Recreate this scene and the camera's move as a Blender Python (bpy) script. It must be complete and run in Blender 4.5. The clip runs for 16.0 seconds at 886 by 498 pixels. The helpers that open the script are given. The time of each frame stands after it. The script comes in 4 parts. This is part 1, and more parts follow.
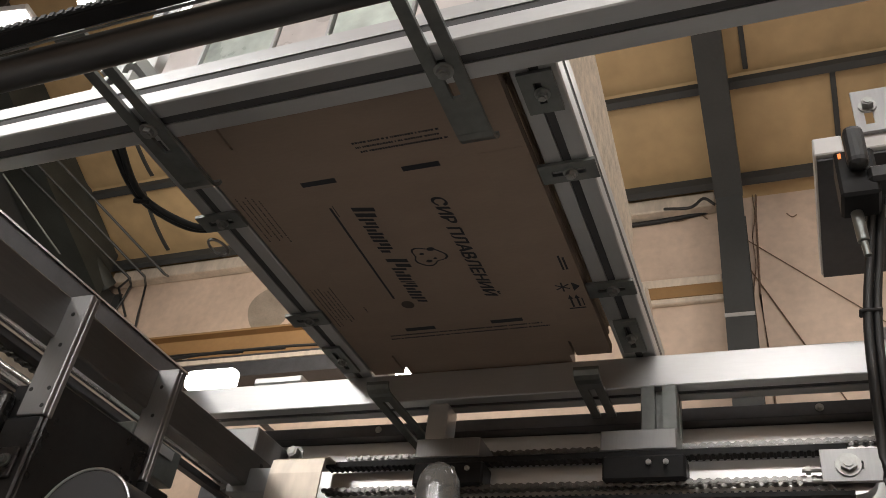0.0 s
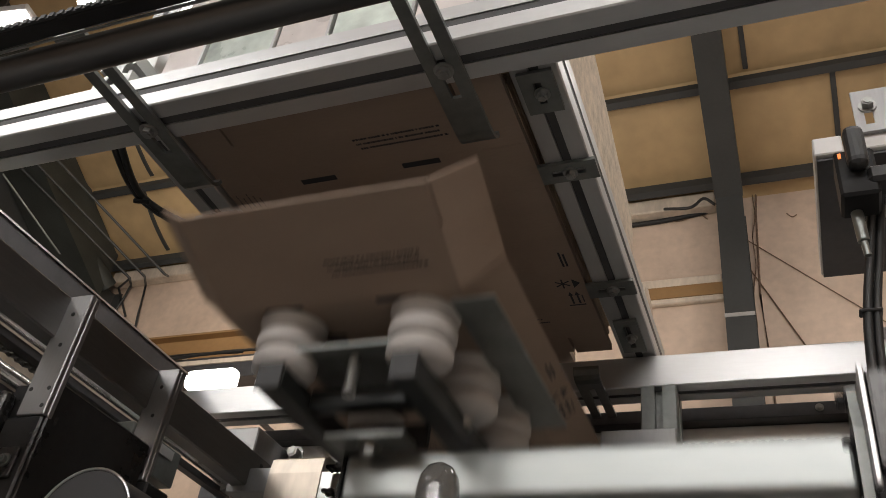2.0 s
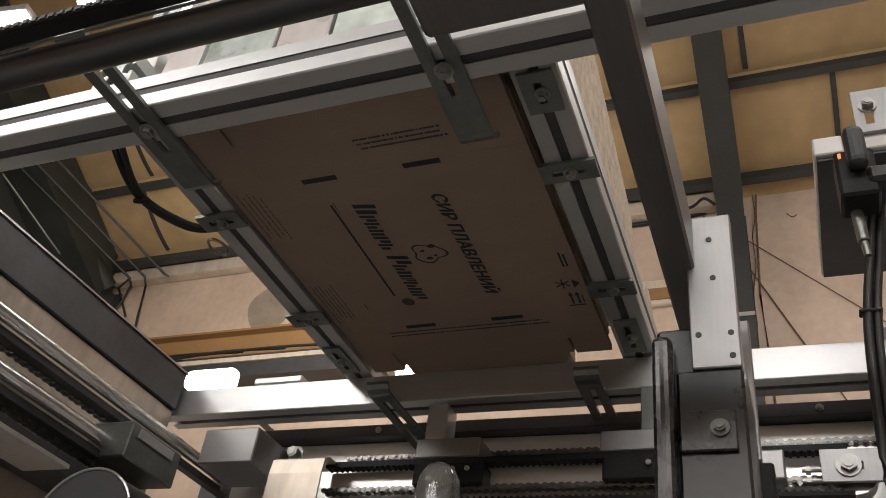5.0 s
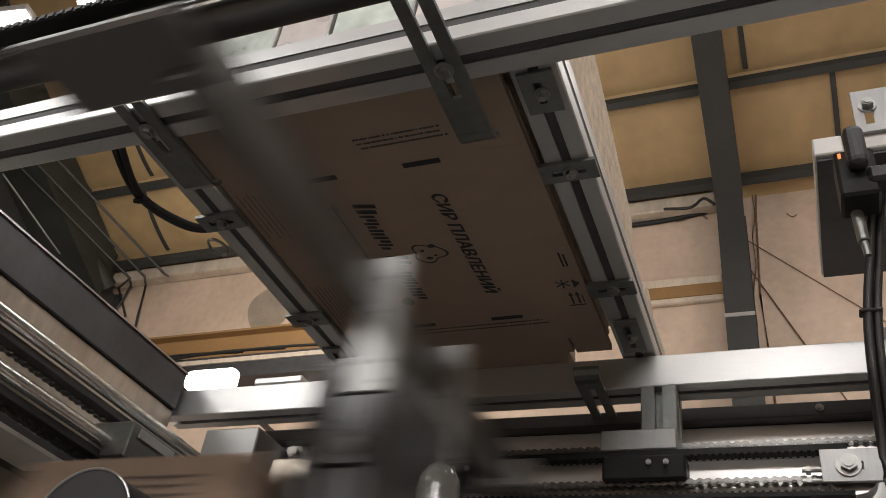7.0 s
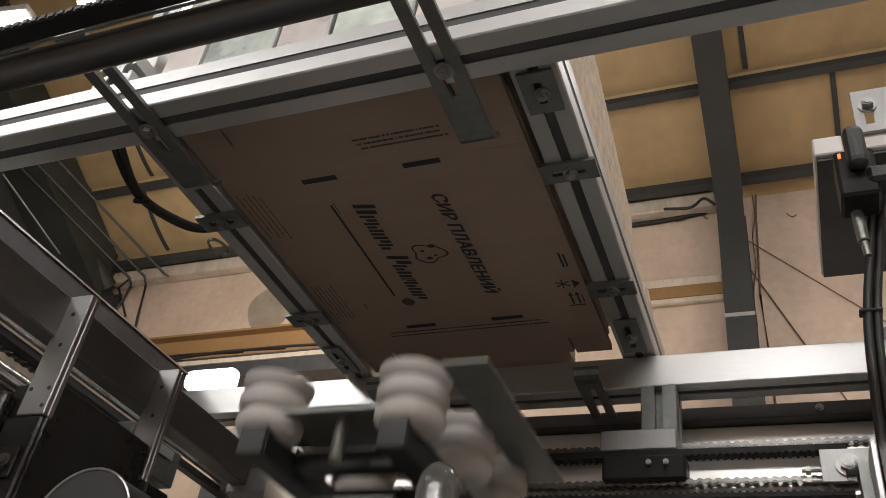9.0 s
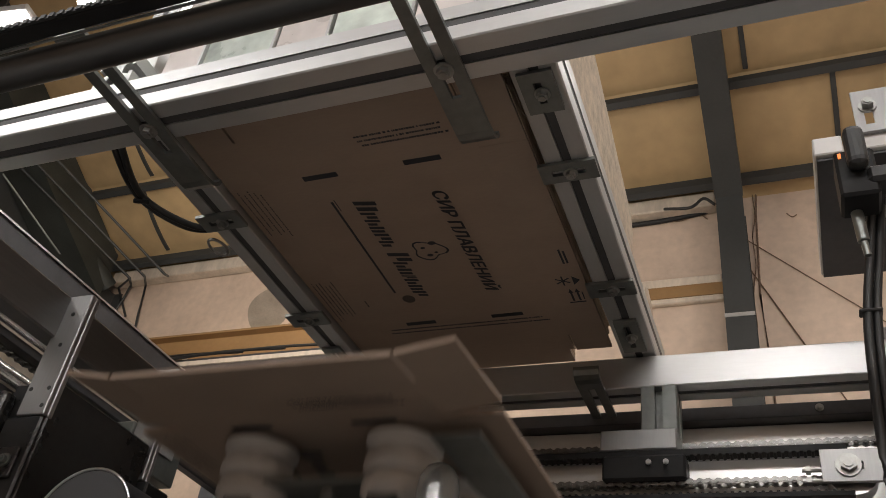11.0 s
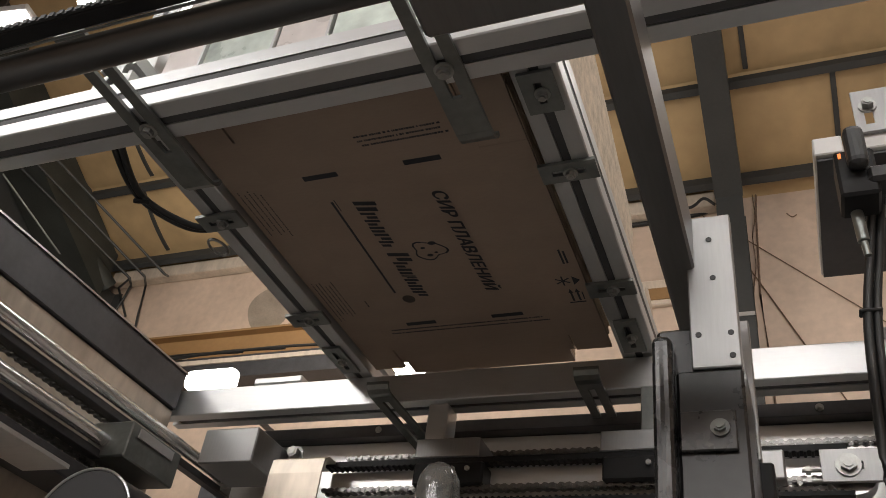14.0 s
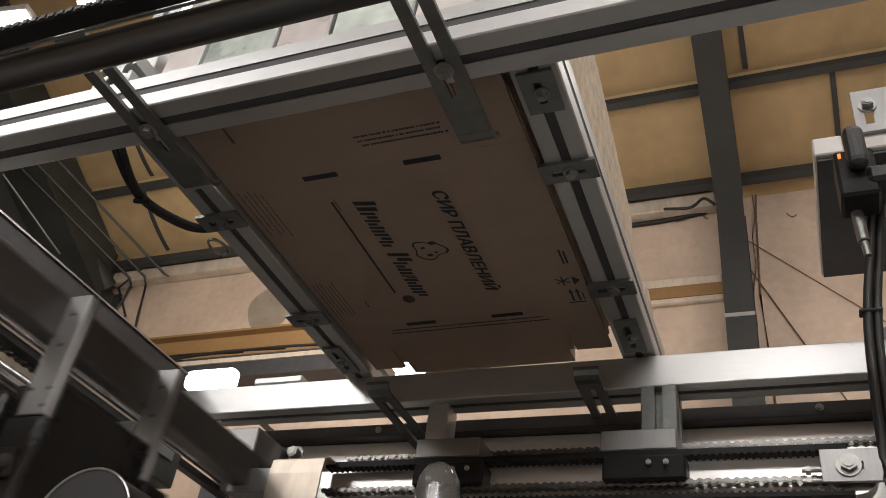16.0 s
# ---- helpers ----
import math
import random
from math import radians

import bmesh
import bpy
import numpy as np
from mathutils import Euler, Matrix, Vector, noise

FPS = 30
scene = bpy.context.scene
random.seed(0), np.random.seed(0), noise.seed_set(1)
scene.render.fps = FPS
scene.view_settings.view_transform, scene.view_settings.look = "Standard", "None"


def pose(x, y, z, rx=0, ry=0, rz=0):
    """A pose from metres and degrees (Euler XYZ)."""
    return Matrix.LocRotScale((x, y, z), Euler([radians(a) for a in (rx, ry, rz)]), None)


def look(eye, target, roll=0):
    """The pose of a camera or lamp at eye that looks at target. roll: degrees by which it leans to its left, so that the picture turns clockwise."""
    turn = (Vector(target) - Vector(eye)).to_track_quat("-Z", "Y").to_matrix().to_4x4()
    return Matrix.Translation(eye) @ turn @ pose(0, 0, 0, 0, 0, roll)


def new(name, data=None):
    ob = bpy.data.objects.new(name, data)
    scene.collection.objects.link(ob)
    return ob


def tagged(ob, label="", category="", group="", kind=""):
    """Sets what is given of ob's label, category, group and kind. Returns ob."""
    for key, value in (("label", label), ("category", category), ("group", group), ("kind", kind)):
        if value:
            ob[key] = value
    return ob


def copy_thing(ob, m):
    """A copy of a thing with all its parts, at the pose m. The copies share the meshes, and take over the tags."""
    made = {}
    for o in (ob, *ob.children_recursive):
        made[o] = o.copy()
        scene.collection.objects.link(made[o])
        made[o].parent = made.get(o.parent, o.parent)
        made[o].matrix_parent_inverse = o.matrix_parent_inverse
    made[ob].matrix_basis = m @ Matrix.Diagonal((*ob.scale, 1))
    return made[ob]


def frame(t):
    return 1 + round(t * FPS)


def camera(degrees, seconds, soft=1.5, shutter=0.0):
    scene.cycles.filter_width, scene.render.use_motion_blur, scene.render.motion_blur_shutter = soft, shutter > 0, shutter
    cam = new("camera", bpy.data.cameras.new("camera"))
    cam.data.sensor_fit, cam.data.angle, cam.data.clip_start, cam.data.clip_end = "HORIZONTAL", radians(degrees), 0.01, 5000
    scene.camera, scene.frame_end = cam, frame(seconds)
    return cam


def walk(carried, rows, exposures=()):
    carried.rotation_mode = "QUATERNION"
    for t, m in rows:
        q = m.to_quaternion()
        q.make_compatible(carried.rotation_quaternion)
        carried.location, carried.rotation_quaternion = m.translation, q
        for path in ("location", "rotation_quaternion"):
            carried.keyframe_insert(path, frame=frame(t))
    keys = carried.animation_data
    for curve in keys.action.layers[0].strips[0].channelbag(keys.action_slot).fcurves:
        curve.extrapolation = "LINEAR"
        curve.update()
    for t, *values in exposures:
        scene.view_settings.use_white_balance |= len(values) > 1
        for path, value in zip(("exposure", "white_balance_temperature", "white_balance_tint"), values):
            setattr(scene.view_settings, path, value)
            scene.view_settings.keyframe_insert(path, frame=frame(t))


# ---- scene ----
# Camera: stands still under the carton magazine of a case erector, eye at height 0, looking up.
cam = camera(53.55, 16.0, soft=0.8, shutter=0.9)
EYE = pose(0, 0, 0, 126.5, -6.95, 20.58)
walk(cam, [(0.0, EYE), (16.0, EYE)])

# ---- world and lamps ----
world = bpy.data.worlds.new("hall_air")
scene.world = world
world.use_nodes = True
world.node_tree.nodes["Background"].inputs[0].default_value = (0.9, 0.95, 1.0, 1)
world.node_tree.nodes["Background"].inputs[1].default_value = 0.03
scene.view_settings.exposure = 0.1


def area_lamp(name, eye, target, sx, sy, watts, color):
    data = bpy.data.lights.new(name, "AREA")
    data.shape, data.size, data.size_y, data.energy, data.color = "RECTANGLE", sx, sy, watts, color
    ob = new(name, data)
    ob.matrix_world = look(eye, target)
    return ob


# Unseen area lamps, added to set the brightness of machine and hall.
area_lamp("unseen_lamp_aisle", (-2.75, -1.5, 2.75), (-0.6, 0.7, 0.4), 2.2, 0.6, 13, (0.98, 0.98, 0.97))
area_lamp("fill_aisle_end", (-2.4, -2.9, 2.4), (-0.6, 1.0, 0.45), 1.4, 0.5, 26, (1.0, 0.965, 0.95))
area_lamp("unseen_lamp_bay", (0.75, -3.3, 2.5), (-0.2, 1.0, 0.5), 4.4, 0.6, 74, (1.0, 0.98, 0.975))
area_lamp("unseen_lamp_row", (0.5, -0.1, 3.2), (0.2, 0.95, 0.4), 2.6, 0.4, 26, (1.0, 0.985, 0.975))
area_lamp("fill_hall_back", (-3.5, 2.6, 3.2), (-3.2, 5.5, 3.5), 1.4, 0.5, 51, (1.0, 0.9, 0.79))
area_lamp("fill_hall_side", (1.9, 2.4, 2.9), (0.3, 5.4, 3.8), 1.4, 0.5, 9, (1.0, 0.9, 0.78))

# Added fill that brightens the left side frame and its shafts.
area_lamp("fill_hall_right", (2.0, 2.7, 4.5), (0.6, 1.7, 0.5), 2.4, 0.5, 42, (1.0, 0.98, 0.95))


# ---- materials ----
def mat(name, base, rough=0.5, metal=0.0, var=0.12, scale=8.0, bump=0.0, fine=120.0, stretch=(1, 1, 1), rvar=0.12):
    m = bpy.data.materials.new(name)
    m.use_nodes = True
    nt = m.node_tree
    b = nt.nodes["Principled BSDF"]
    b.inputs["Roughness"].default_value, b.inputs["Metallic"].default_value = rough, metal
    co = nt.nodes.new("ShaderNodeTexCoord")
    mp = nt.nodes.new("ShaderNodeMapping")
    mp.inputs["Scale"].default_value = stretch
    nt.links.new(co.outputs["Object"], mp.inputs["Vector"])
    n1, n2 = nt.nodes.new("ShaderNodeTexNoise"), nt.nodes.new("ShaderNodeTexNoise")
    n1.inputs["Scale"].default_value, n1.inputs["Detail"].default_value = scale, 4
    n2.inputs["Scale"].default_value, n2.inputs["Detail"].default_value = fine, 3
    for n in (n1, n2):
        nt.links.new(mp.outputs[0], n.inputs["Vector"])
    add = nt.nodes.new("ShaderNodeMath")
    add.operation = "MULTIPLY_ADD"
    add.inputs[1].default_value, add.inputs[2].default_value = 0.35, 0.0
    nt.links.new(n2.outputs[0], add.inputs[0])
    su = nt.nodes.new("ShaderNodeMath")
    su.operation = "MULTIPLY_ADD"
    su.inputs[1].default_value = 0.65
    nt.links.new(n1.outputs[0], su.inputs[0])
    nt.links.new(add.outputs[0], su.inputs[2])
    ra = nt.nodes.new("ShaderNodeValToRGB")
    ra.color_ramp.elements[0].position, ra.color_ramp.elements[1].position = 0.32, 0.68
    ra.color_ramp.elements[0].color = (*[c * (1 - var) for c in base], 1)
    ra.color_ramp.elements[1].color = (*[min(1, c * (1 + var)) for c in base], 1)
    nt.links.new(su.outputs[0], ra.inputs[0])
    nt.links.new(ra.outputs[0], b.inputs["Base Color"])
    mr = nt.nodes.new("ShaderNodeMapRange")
    mr.inputs[3].default_value, mr.inputs[4].default_value = max(0.03, rough - rvar), min(1, rough + rvar)
    nt.links.new(su.outputs[0], mr.inputs[0])
    nt.links.new(mr.outputs[0], b.inputs["Roughness"])
    if bump:
        bp = nt.nodes.new("ShaderNodeBump")
        bp.inputs["Strength"].default_value, bp.inputs["Distance"].default_value = bump, 0.002
        nt.links.new(su.outputs[0], bp.inputs["Height"])
        nt.links.new(bp.outputs[0], b.inputs["Normal"])
    return m


def glow(name, color, strength):
    m = bpy.data.materials.new(name)
    m.use_nodes = True
    b = m.node_tree.nodes["Principled BSDF"]
    b.inputs["Base Color"].default_value = (*color, 1)
    b.inputs["Emission Color"].default_value, b.inputs["Emission Strength"].default_value = (*color, 1), strength
    return m


ALU = mat("anodised_aluminium", (0.6, 0.605, 0.605), 0.4, 0.84, 0.06, 5, 0.02, 300, (0.15, 1, 1))
ALU_Y = mat("anodised_aluminium_rail", (0.5, 0.505, 0.5), 0.42, 0.7, 0.06, 5, 0.02, 300, (1, 0.15, 1))
STEEL = mat("stainless_steel", (0.55, 0.55, 0.55), 0.3, 1.0, 0.12, 12, 0.05, 500, (0.06, 1, 1))
SHEET = mat("stainless_sheet", (0.76, 0.75, 0.735), 0.34, 0.7, 0.09, 9, 0.03, 200, (0.25, 1, 1), 0.05)
PLATE = mat("brushed_plate", (0.32, 0.32, 0.317), 0.42, 0.85, 0.1, 10, 0.05, 400, (1, 1, 0.08))
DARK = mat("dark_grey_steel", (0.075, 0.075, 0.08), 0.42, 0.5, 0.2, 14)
ZINC = mat("zinc_plated_clip", (0.2, 0.21, 0.2), 0.4, 0.7, 0.2, 25, 0.03)
BLACK = mat("black_rubber", (0.014, 0.014, 0.014), 0.5, 0.0, 0.3, 30)
SLOTGREY = mat("dark_grey_slot_shade_and_tie", (0.05, 0.05, 0.05), 0.55, 0.0, 0.2, 30)
SHAFTDARK = mat("dark_ground_shaft", (0.1, 0.1, 0.1), 0.34, 0.9, 0.08, 6, 0.0, 200, (0.1, 1, 1), 0.05)
SLOTBLACK = mat("black_plastic", (0.014, 0.014, 0.0142), 0.5, 0.0, 0.2, 30)
SLOTBLACK.node_tree.nodes["Principled BSDF"].inputs["Specular IOR Level"].default_value = 0.2
ARMDARK = mat("dark_green_grey_tube", (0.03, 0.034, 0.033), 0.4, 0.4, 0.25, 14)
CHAIN = mat("oiled_chain", (0.2, 0.195, 0.185), 0.34, 0.9, 0.3, 80)
CHROME = mat("ground_shaft", (0.85, 0.85, 0.84), 0.22, 0.85, 0.05, 20, 0.0, 300, (1, 0.1, 1), 0.05)
BOLT = mat("zinc_bolt", (0.36, 0.36, 0.345), 0.4, 0.95, 0.15, 60)
CARD = mat("brown_cardboard", (0.29, 0.218, 0.168), 0.85, 0.0, 0.07, 7, 0.04, 90, (1, 4, 1))
CARDEDGE = mat("cardboard_edge", (0.48, 0.36, 0.25), 0.9, 0.0, 0.2, 40, 0.1, 300)
INK = mat("dark_print_and_slot_shade", (0.02, 0.021, 0.026), 0.7, 0.0, 0.25, 60)
INKLIGHT = mat("thin_print", (0.07, 0.056, 0.045), 0.8, 0.0, 0.2, 60)
CUP = mat("white_silicone", (0.46, 0.445, 0.425), 0.5, 0.0, 0.06, 20, 0.02)
CREAM = mat("cream_wall_panel", (0.58, 0.455, 0.36), 0.6, 0.0, 0.2, 1.6, 0.08, 14)
CEIL = mat("tan_roof_panel", (0.43, 0.305, 0.16), 0.6, 0.0, 0.2, 0.9, 0.08, 7)
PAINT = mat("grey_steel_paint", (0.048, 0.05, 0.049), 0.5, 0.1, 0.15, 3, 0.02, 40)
OCHRE = mat("ochre_crane_paint", (0.3, 0.175, 0.075), 0.5, 0.0, 0.12, 2, 0.02, 30)
WHITE = mat("white_powder_coat", (0.66, 0.65, 0.64), 0.45, 0.0, 0.04, 8)
GUARD = mat("green_reflection_plastic", (0.58, 0.65, 0.6), 0.3, 0.0, 0.45, 11, 0.1, 40)
# Unseen floor, kept pale so that it bounces light up to the blanks.
BOUNCEFLOOR = mat("pale_bounce_floor", (0.5, 0.48, 0.46), 0.75, 0.0, 0.2, 1.2, 0.05, 40)
TUBEGLOW = glow("lamp_tube_glow", (1.0, 0.97, 0.92), 14)
ORANGE = glow("orange_indicator", (1.0, 0.25, 0.05), 0.8)
TRANS = mat("clear_hose", (0.24, 0.24, 0.23), 0.2, 0.4, 0.5, 220, 0.3)
GLASS = mat("smoky_plastic", (0.3, 0.31, 0.3), 0.12, 0.0, 0.04, 40, 0.0, 100, (1, 1, 1), 0.04)
GLASS.node_tree.nodes["Principled BSDF"].inputs["Transmission Weight"].default_value = 0.7
GANBAR = mat("grey_brushed_bar", (0.17, 0.167, 0.163), 0.36, 0.75, 0.15, 8, 0.04, 300, (1, 0.08, 1))
ARMGREY = mat("dull_grey_bar", (0.27, 0.285, 0.28), 0.36, 1.0, 0.1, 8, 0.03, 200, (0.1, 1, 1))
DRUMMAT = mat("black_polished_drum", (0.012, 0.012, 0.013), 0.55, 0.0, 0.3, 12)
PILEEDGE = mat("pale_pile_edge", (0.5, 0.42, 0.32), 0.85, 0.0, 0.3, 60, 0.15, 260)
TANSHEET = mat("stained_tan_sheet", (0.6, 0.52, 0.43), 0.5, 0.15, 0.22, 7, 0.06, 40, (1, 1, 0.3))
SIDESHEET = mat("stained_stainless_sheet", (0.5, 0.44, 0.37), 0.34, 0.7, 0.32, 9, 0.08, 60, (1, 1, 0.35), 0.2)
RUST = mat("brown_dusty_wire", (0.16, 0.105, 0.07), 0.8, 0.0, 0.4, 20)
STAIN = mat("grey_dusty_mark", (0.3, 0.25, 0.2), 0.8, 0.0, 0.25, 6)
GLOSSDARK = mat("dark_polished_steel", (0.026, 0.026, 0.026), 0.3, 0.25, 0.35, 16, 0.03)
GUARDPINK = mat("rose_reflection_plastic", (0.64, 0.6, 0.58), 0.3, 0.0, 0.25, 9, 0.08, 40)
TABLETOP = mat("bounce_table_steel", (0.16, 0.158, 0.155), 0.5, 0.25, 0.25, 6, 0.04)
CASTDARK = mat("blued_steel_block", (0.05, 0.049, 0.048), 0.28, 0.6, 0.3, 30, 0.03)
DUCTMAT = mat("dark_duct_metal", (0.05, 0.055, 0.05), 0.5, 0.4, 0.35, 3)


# ---- mesh helpers ----
def part(name, bm, material, parent=None, label=""):
    me = bpy.data.meshes.new(name)
    bm.to_mesh(me)
    bm.free()
    me.materials.append(material)
    ob = new(name, me)
    if parent:
        ob.parent = parent
    if label:
        ob["label"] = label
    return ob


def root(name, x, y, z, label, category, group="", kind=""):
    ob = new(name)
    ob.empty_display_size = 0.05
    ob.location = (x, y, z)
    bpy.context.view_layer.update()
    return tagged(ob, label, category, group, kind)


def smooth(bm, limit=40):
    for f in bm.faces:
        f.smooth = True
    for e in bm.edges:
        if len(e.link_faces) == 2 and e.calc_face_angle(0) > radians(limit):
            e.smooth = False
    return bm


def box(x0, x1, y0, y1, z0, z1, bevel=0.0, bm=None, seg=1):
    own = bmesh.new()
    bmesh.ops.create_cube(own, size=1)
    for v in own.verts:
        v.co = Vector(((x0 + x1) / 2 + v.co.x * (x1 - x0), (y0 + y1) / 2 + v.co.y * (y1 - y0), (z0 + z1) / 2 + v.co.z * (z1 - z0)))
    if bevel:
        bmesh.ops.bevel(own, geom=own.edges[:], offset=bevel, segments=seg, profile=0.5, affect="EDGES")
    return own if bm is None else merge(bm, own)


def merge(bm, other):
    me = bpy.data.meshes.new("tmp")
    other.to_mesh(me)
    other.free()
    bm.from_mesh(me)
    bpy.data.meshes.remove(me)
    return bm


def rod(p0, p1, r, seg=16, bm=None, r2=None):
    own = bmesh.new()
    p0, p1 = Vector(p0), Vector(p1)
    d = p1 - p0
    m = Matrix.Translation((p0 + p1) / 2) @ d.to_track_quat("Z", "Y").to_matrix().to_4x4()
    bmesh.ops.create_cone(own, cap_ends=True, segments=seg, radius1=r, radius2=r if r2 is None else r2, depth=d.length, matrix=m)
    smooth(own)
    return own if bm is None else merge(bm, own)


def lathe(rings, seg=24):
    """A turned form about z: rings of (radius, z)."""
    bm = bmesh.new()
    loops = [[bm.verts.new((r * math.cos(a), r * math.sin(a), z)) for a in (2 * math.pi * i / seg for i in range(seg))] for r, z in rings]
    for a, b in zip(loops, loops[1:]):
        for i in range(seg):
            bm.faces.new((a[i], a[(i + 1) % seg], b[(i + 1) % seg], b[i]))
    bm.faces.new(loops[0][::-1])
    bm.faces.new(loops[-1])
    bmesh.ops.recalc_face_normals(bm, faces=bm.faces[:])
    return smooth(bm, 50)


def prism(outline, p0, along, length):
    """Extrudes a closed outline of (u, v) along x, y or z from p0. u, v are the two other axes in order."""
    bm = bmesh.new()
    axis = "xyz".index(along)
    u, v = [i for i in range(3) if i != axis]

    def ring(t):
        out = []
        for a, b in outline:
            c = [0, 0, 0]
            c[axis], c[u], c[v] = t, a, b
            out.append(bm.verts.new(Vector(c) + Vector(p0)))
        return out
    r0, r1 = ring(0), ring(length)
    n = len(outline)
    for i in range(n):
        bm.faces.new((r0[i], r0[(i + 1) % n], r1[(i + 1) % n], r1[i]))
    bm.faces.new(r0)
    bm.faces.new(r1)
    bmesh.ops.recalc_face_normals(bm, faces=bm.faces[:])
    return bm


def tslot(size, sides="bfrt"):
    """Outline of a square slotted profile centred on 0; sides with a slot: bottom, top, front (-u), rear (+u)."""
    h, n, d1, w, d2, c = size / 2, size * 0.11, size * 0.1, size * 0.2, size * 0.3, size * 0.03
    slot = [(-n, 0), (-n, d1), (-w, d1), (-w * 0.6, d2), (w * 0.6, d2), (w, d1), (n, d1), (n, 0)]
    pts = []
    for k, side in enumerate("brtf"):
        edge = [(-h + c, 0)] + (slot if side in sides else []) + [(h - c, 0)]
        for s, d in edge:
            x, y = s, -h + d
            for _ in range(k):
                x, y = -y, x
            pts.append((x, y))
    return pts


def plate_grid(xs, ys, skip, z0, z1):
    """A sheet made of a grid of cells with some left out, so that slots and cuts go through."""
    bm = bmesh.new()
    vs = {}

    def v(i, j, k):
        if (i, j, k) not in vs:
            vs[i, j, k] = bm.verts.new((xs[i], ys[j], (z0, z1)[k]))
        return vs[i, j, k]
    cells = {(i, j) for i in range(len(xs) - 1) for j in range(len(ys) - 1)} - set(skip)
    for i, j in cells:
        bm.faces.new((v(i, j, 0), v(i, j + 1, 0), v(i + 1, j + 1, 0), v(i + 1, j, 0)))
        bm.faces.new((v(i, j, 1), v(i + 1, j, 1), v(i + 1, j + 1, 1), v(i, j + 1, 1)))
        for di, dj, a, b in ((-1, 0, (0, 0), (0, 1)), (1, 0, (1, 1), (1, 0)), (0, -1, (1, 0), (0, 0)), (0, 1, (0, 1), (1, 1))):
            if (i + di, j + dj) not in cells:
                bm.faces.new((v(i + a[0], j + a[1], 0), v(i + a[0], j + a[1], 1), v(i + b[0], j + b[1], 1), v(i + b[0], j + b[1], 0)))
    bmesh.ops.recalc_face_normals(bm, faces=bm.faces[:])
    return bm


def hexbolt(p, axis, r=0.0065, h=0.005, washer=True):
    """A hexagon bolt head with a washer, its head pointing along axis from p."""
    p, a = Vector(p), Vector(axis)
    bm = rod(p + a * 0.0015, p + a * (0.0015 + h), r, 6)
    if washer:
        rod(p, p + a * 0.0018, r * 1.45, 18, bm)
    rod(p + a * (h + 0.001), p + a * (h + 0.003), r * 0.62, 10, bm)
    return bm


def strip(p, width, pts, thick):
    """A bent flat strip: pts are (y, z) of its centre line, x spread by width about p."""
    bm = bmesh.new()
    rows = []
    for k, (y, z) in enumerate(pts):
        a = pts[max(0, k - 1)]
        b = pts[min(len(pts) - 1, k + 1)]
        ny, nz = -(b[1] - a[1]), b[0] - a[0]
        n = math.hypot(ny, nz)
        ny, nz = ny / n * thick / 2, nz / n * thick / 2
        rows.append([bm.verts.new((p + sx * width / 2, y + s * ny, z + s * nz)) for sx, s in ((-1, -1), (1, -1), (1, 1), (-1, 1))])
    for a, b in zip(rows, rows[1:]):
        for i in range(4):
            bm.faces.new((a[i], a[(i + 1) % 4], b[(i + 1) % 4], b[i]))
    bm.faces.new(rows[0][::-1])
    bm.faces.new(rows[-1])
    bmesh.ops.recalc_face_normals(bm, faces=bm.faces[:])
    return bm


def tube(points, r, seg=8):
    """A round cable along points."""
    bm = bmesh.new()
    pts = [Vector(p) for p in points]
    rows = []
    for k, p in enumerate(pts):
        d = pts[min(k + 1, len(pts) - 1)] - pts[max(k - 1, 0)]
        q = d.to_track_quat("Z", "Y")
        rows.append([bm.verts.new(p + q @ Vector((r * math.cos(a), r * math.sin(a), 0))) for a in (2 * math.pi * i / seg for i in range(seg))])
    for a, b in zip(rows, rows[1:]):
        for i in range(seg):
            bm.faces.new((a[i], a[(i + 1) % seg], b[(i + 1) % seg], b[i]))
    bm.faces.new(rows[0][::-1])
    bm.faces.new(rows[-1])
    bmesh.ops.recalc_face_normals(bm, faces=bm.faces[:])
    return smooth(bm, 60)


def curve_points(ctrl, n=24):
    """A smooth line through control points."""
    pts = [Vector(c) for c in ctrl]
    pts = [pts[0] * 2 - pts[1]] + pts + [pts[-1] * 2 - pts[-2]]
    out = []
    for k in range(1, len(pts) - 2):
        a, b, c, d = pts[k - 1:k + 3]
        for i in range(n // (len(ctrl) - 1) + 1):
            t = i / (n // (len(ctrl) - 1) + 1)
            out.append(0.5 * (2 * b + (c - a) * t + (2 * a - 5 * b + 4 * c - d) * t * t + (3 * b - a - 3 * c + d) * t ** 3))
    return out + [pts[-2]]


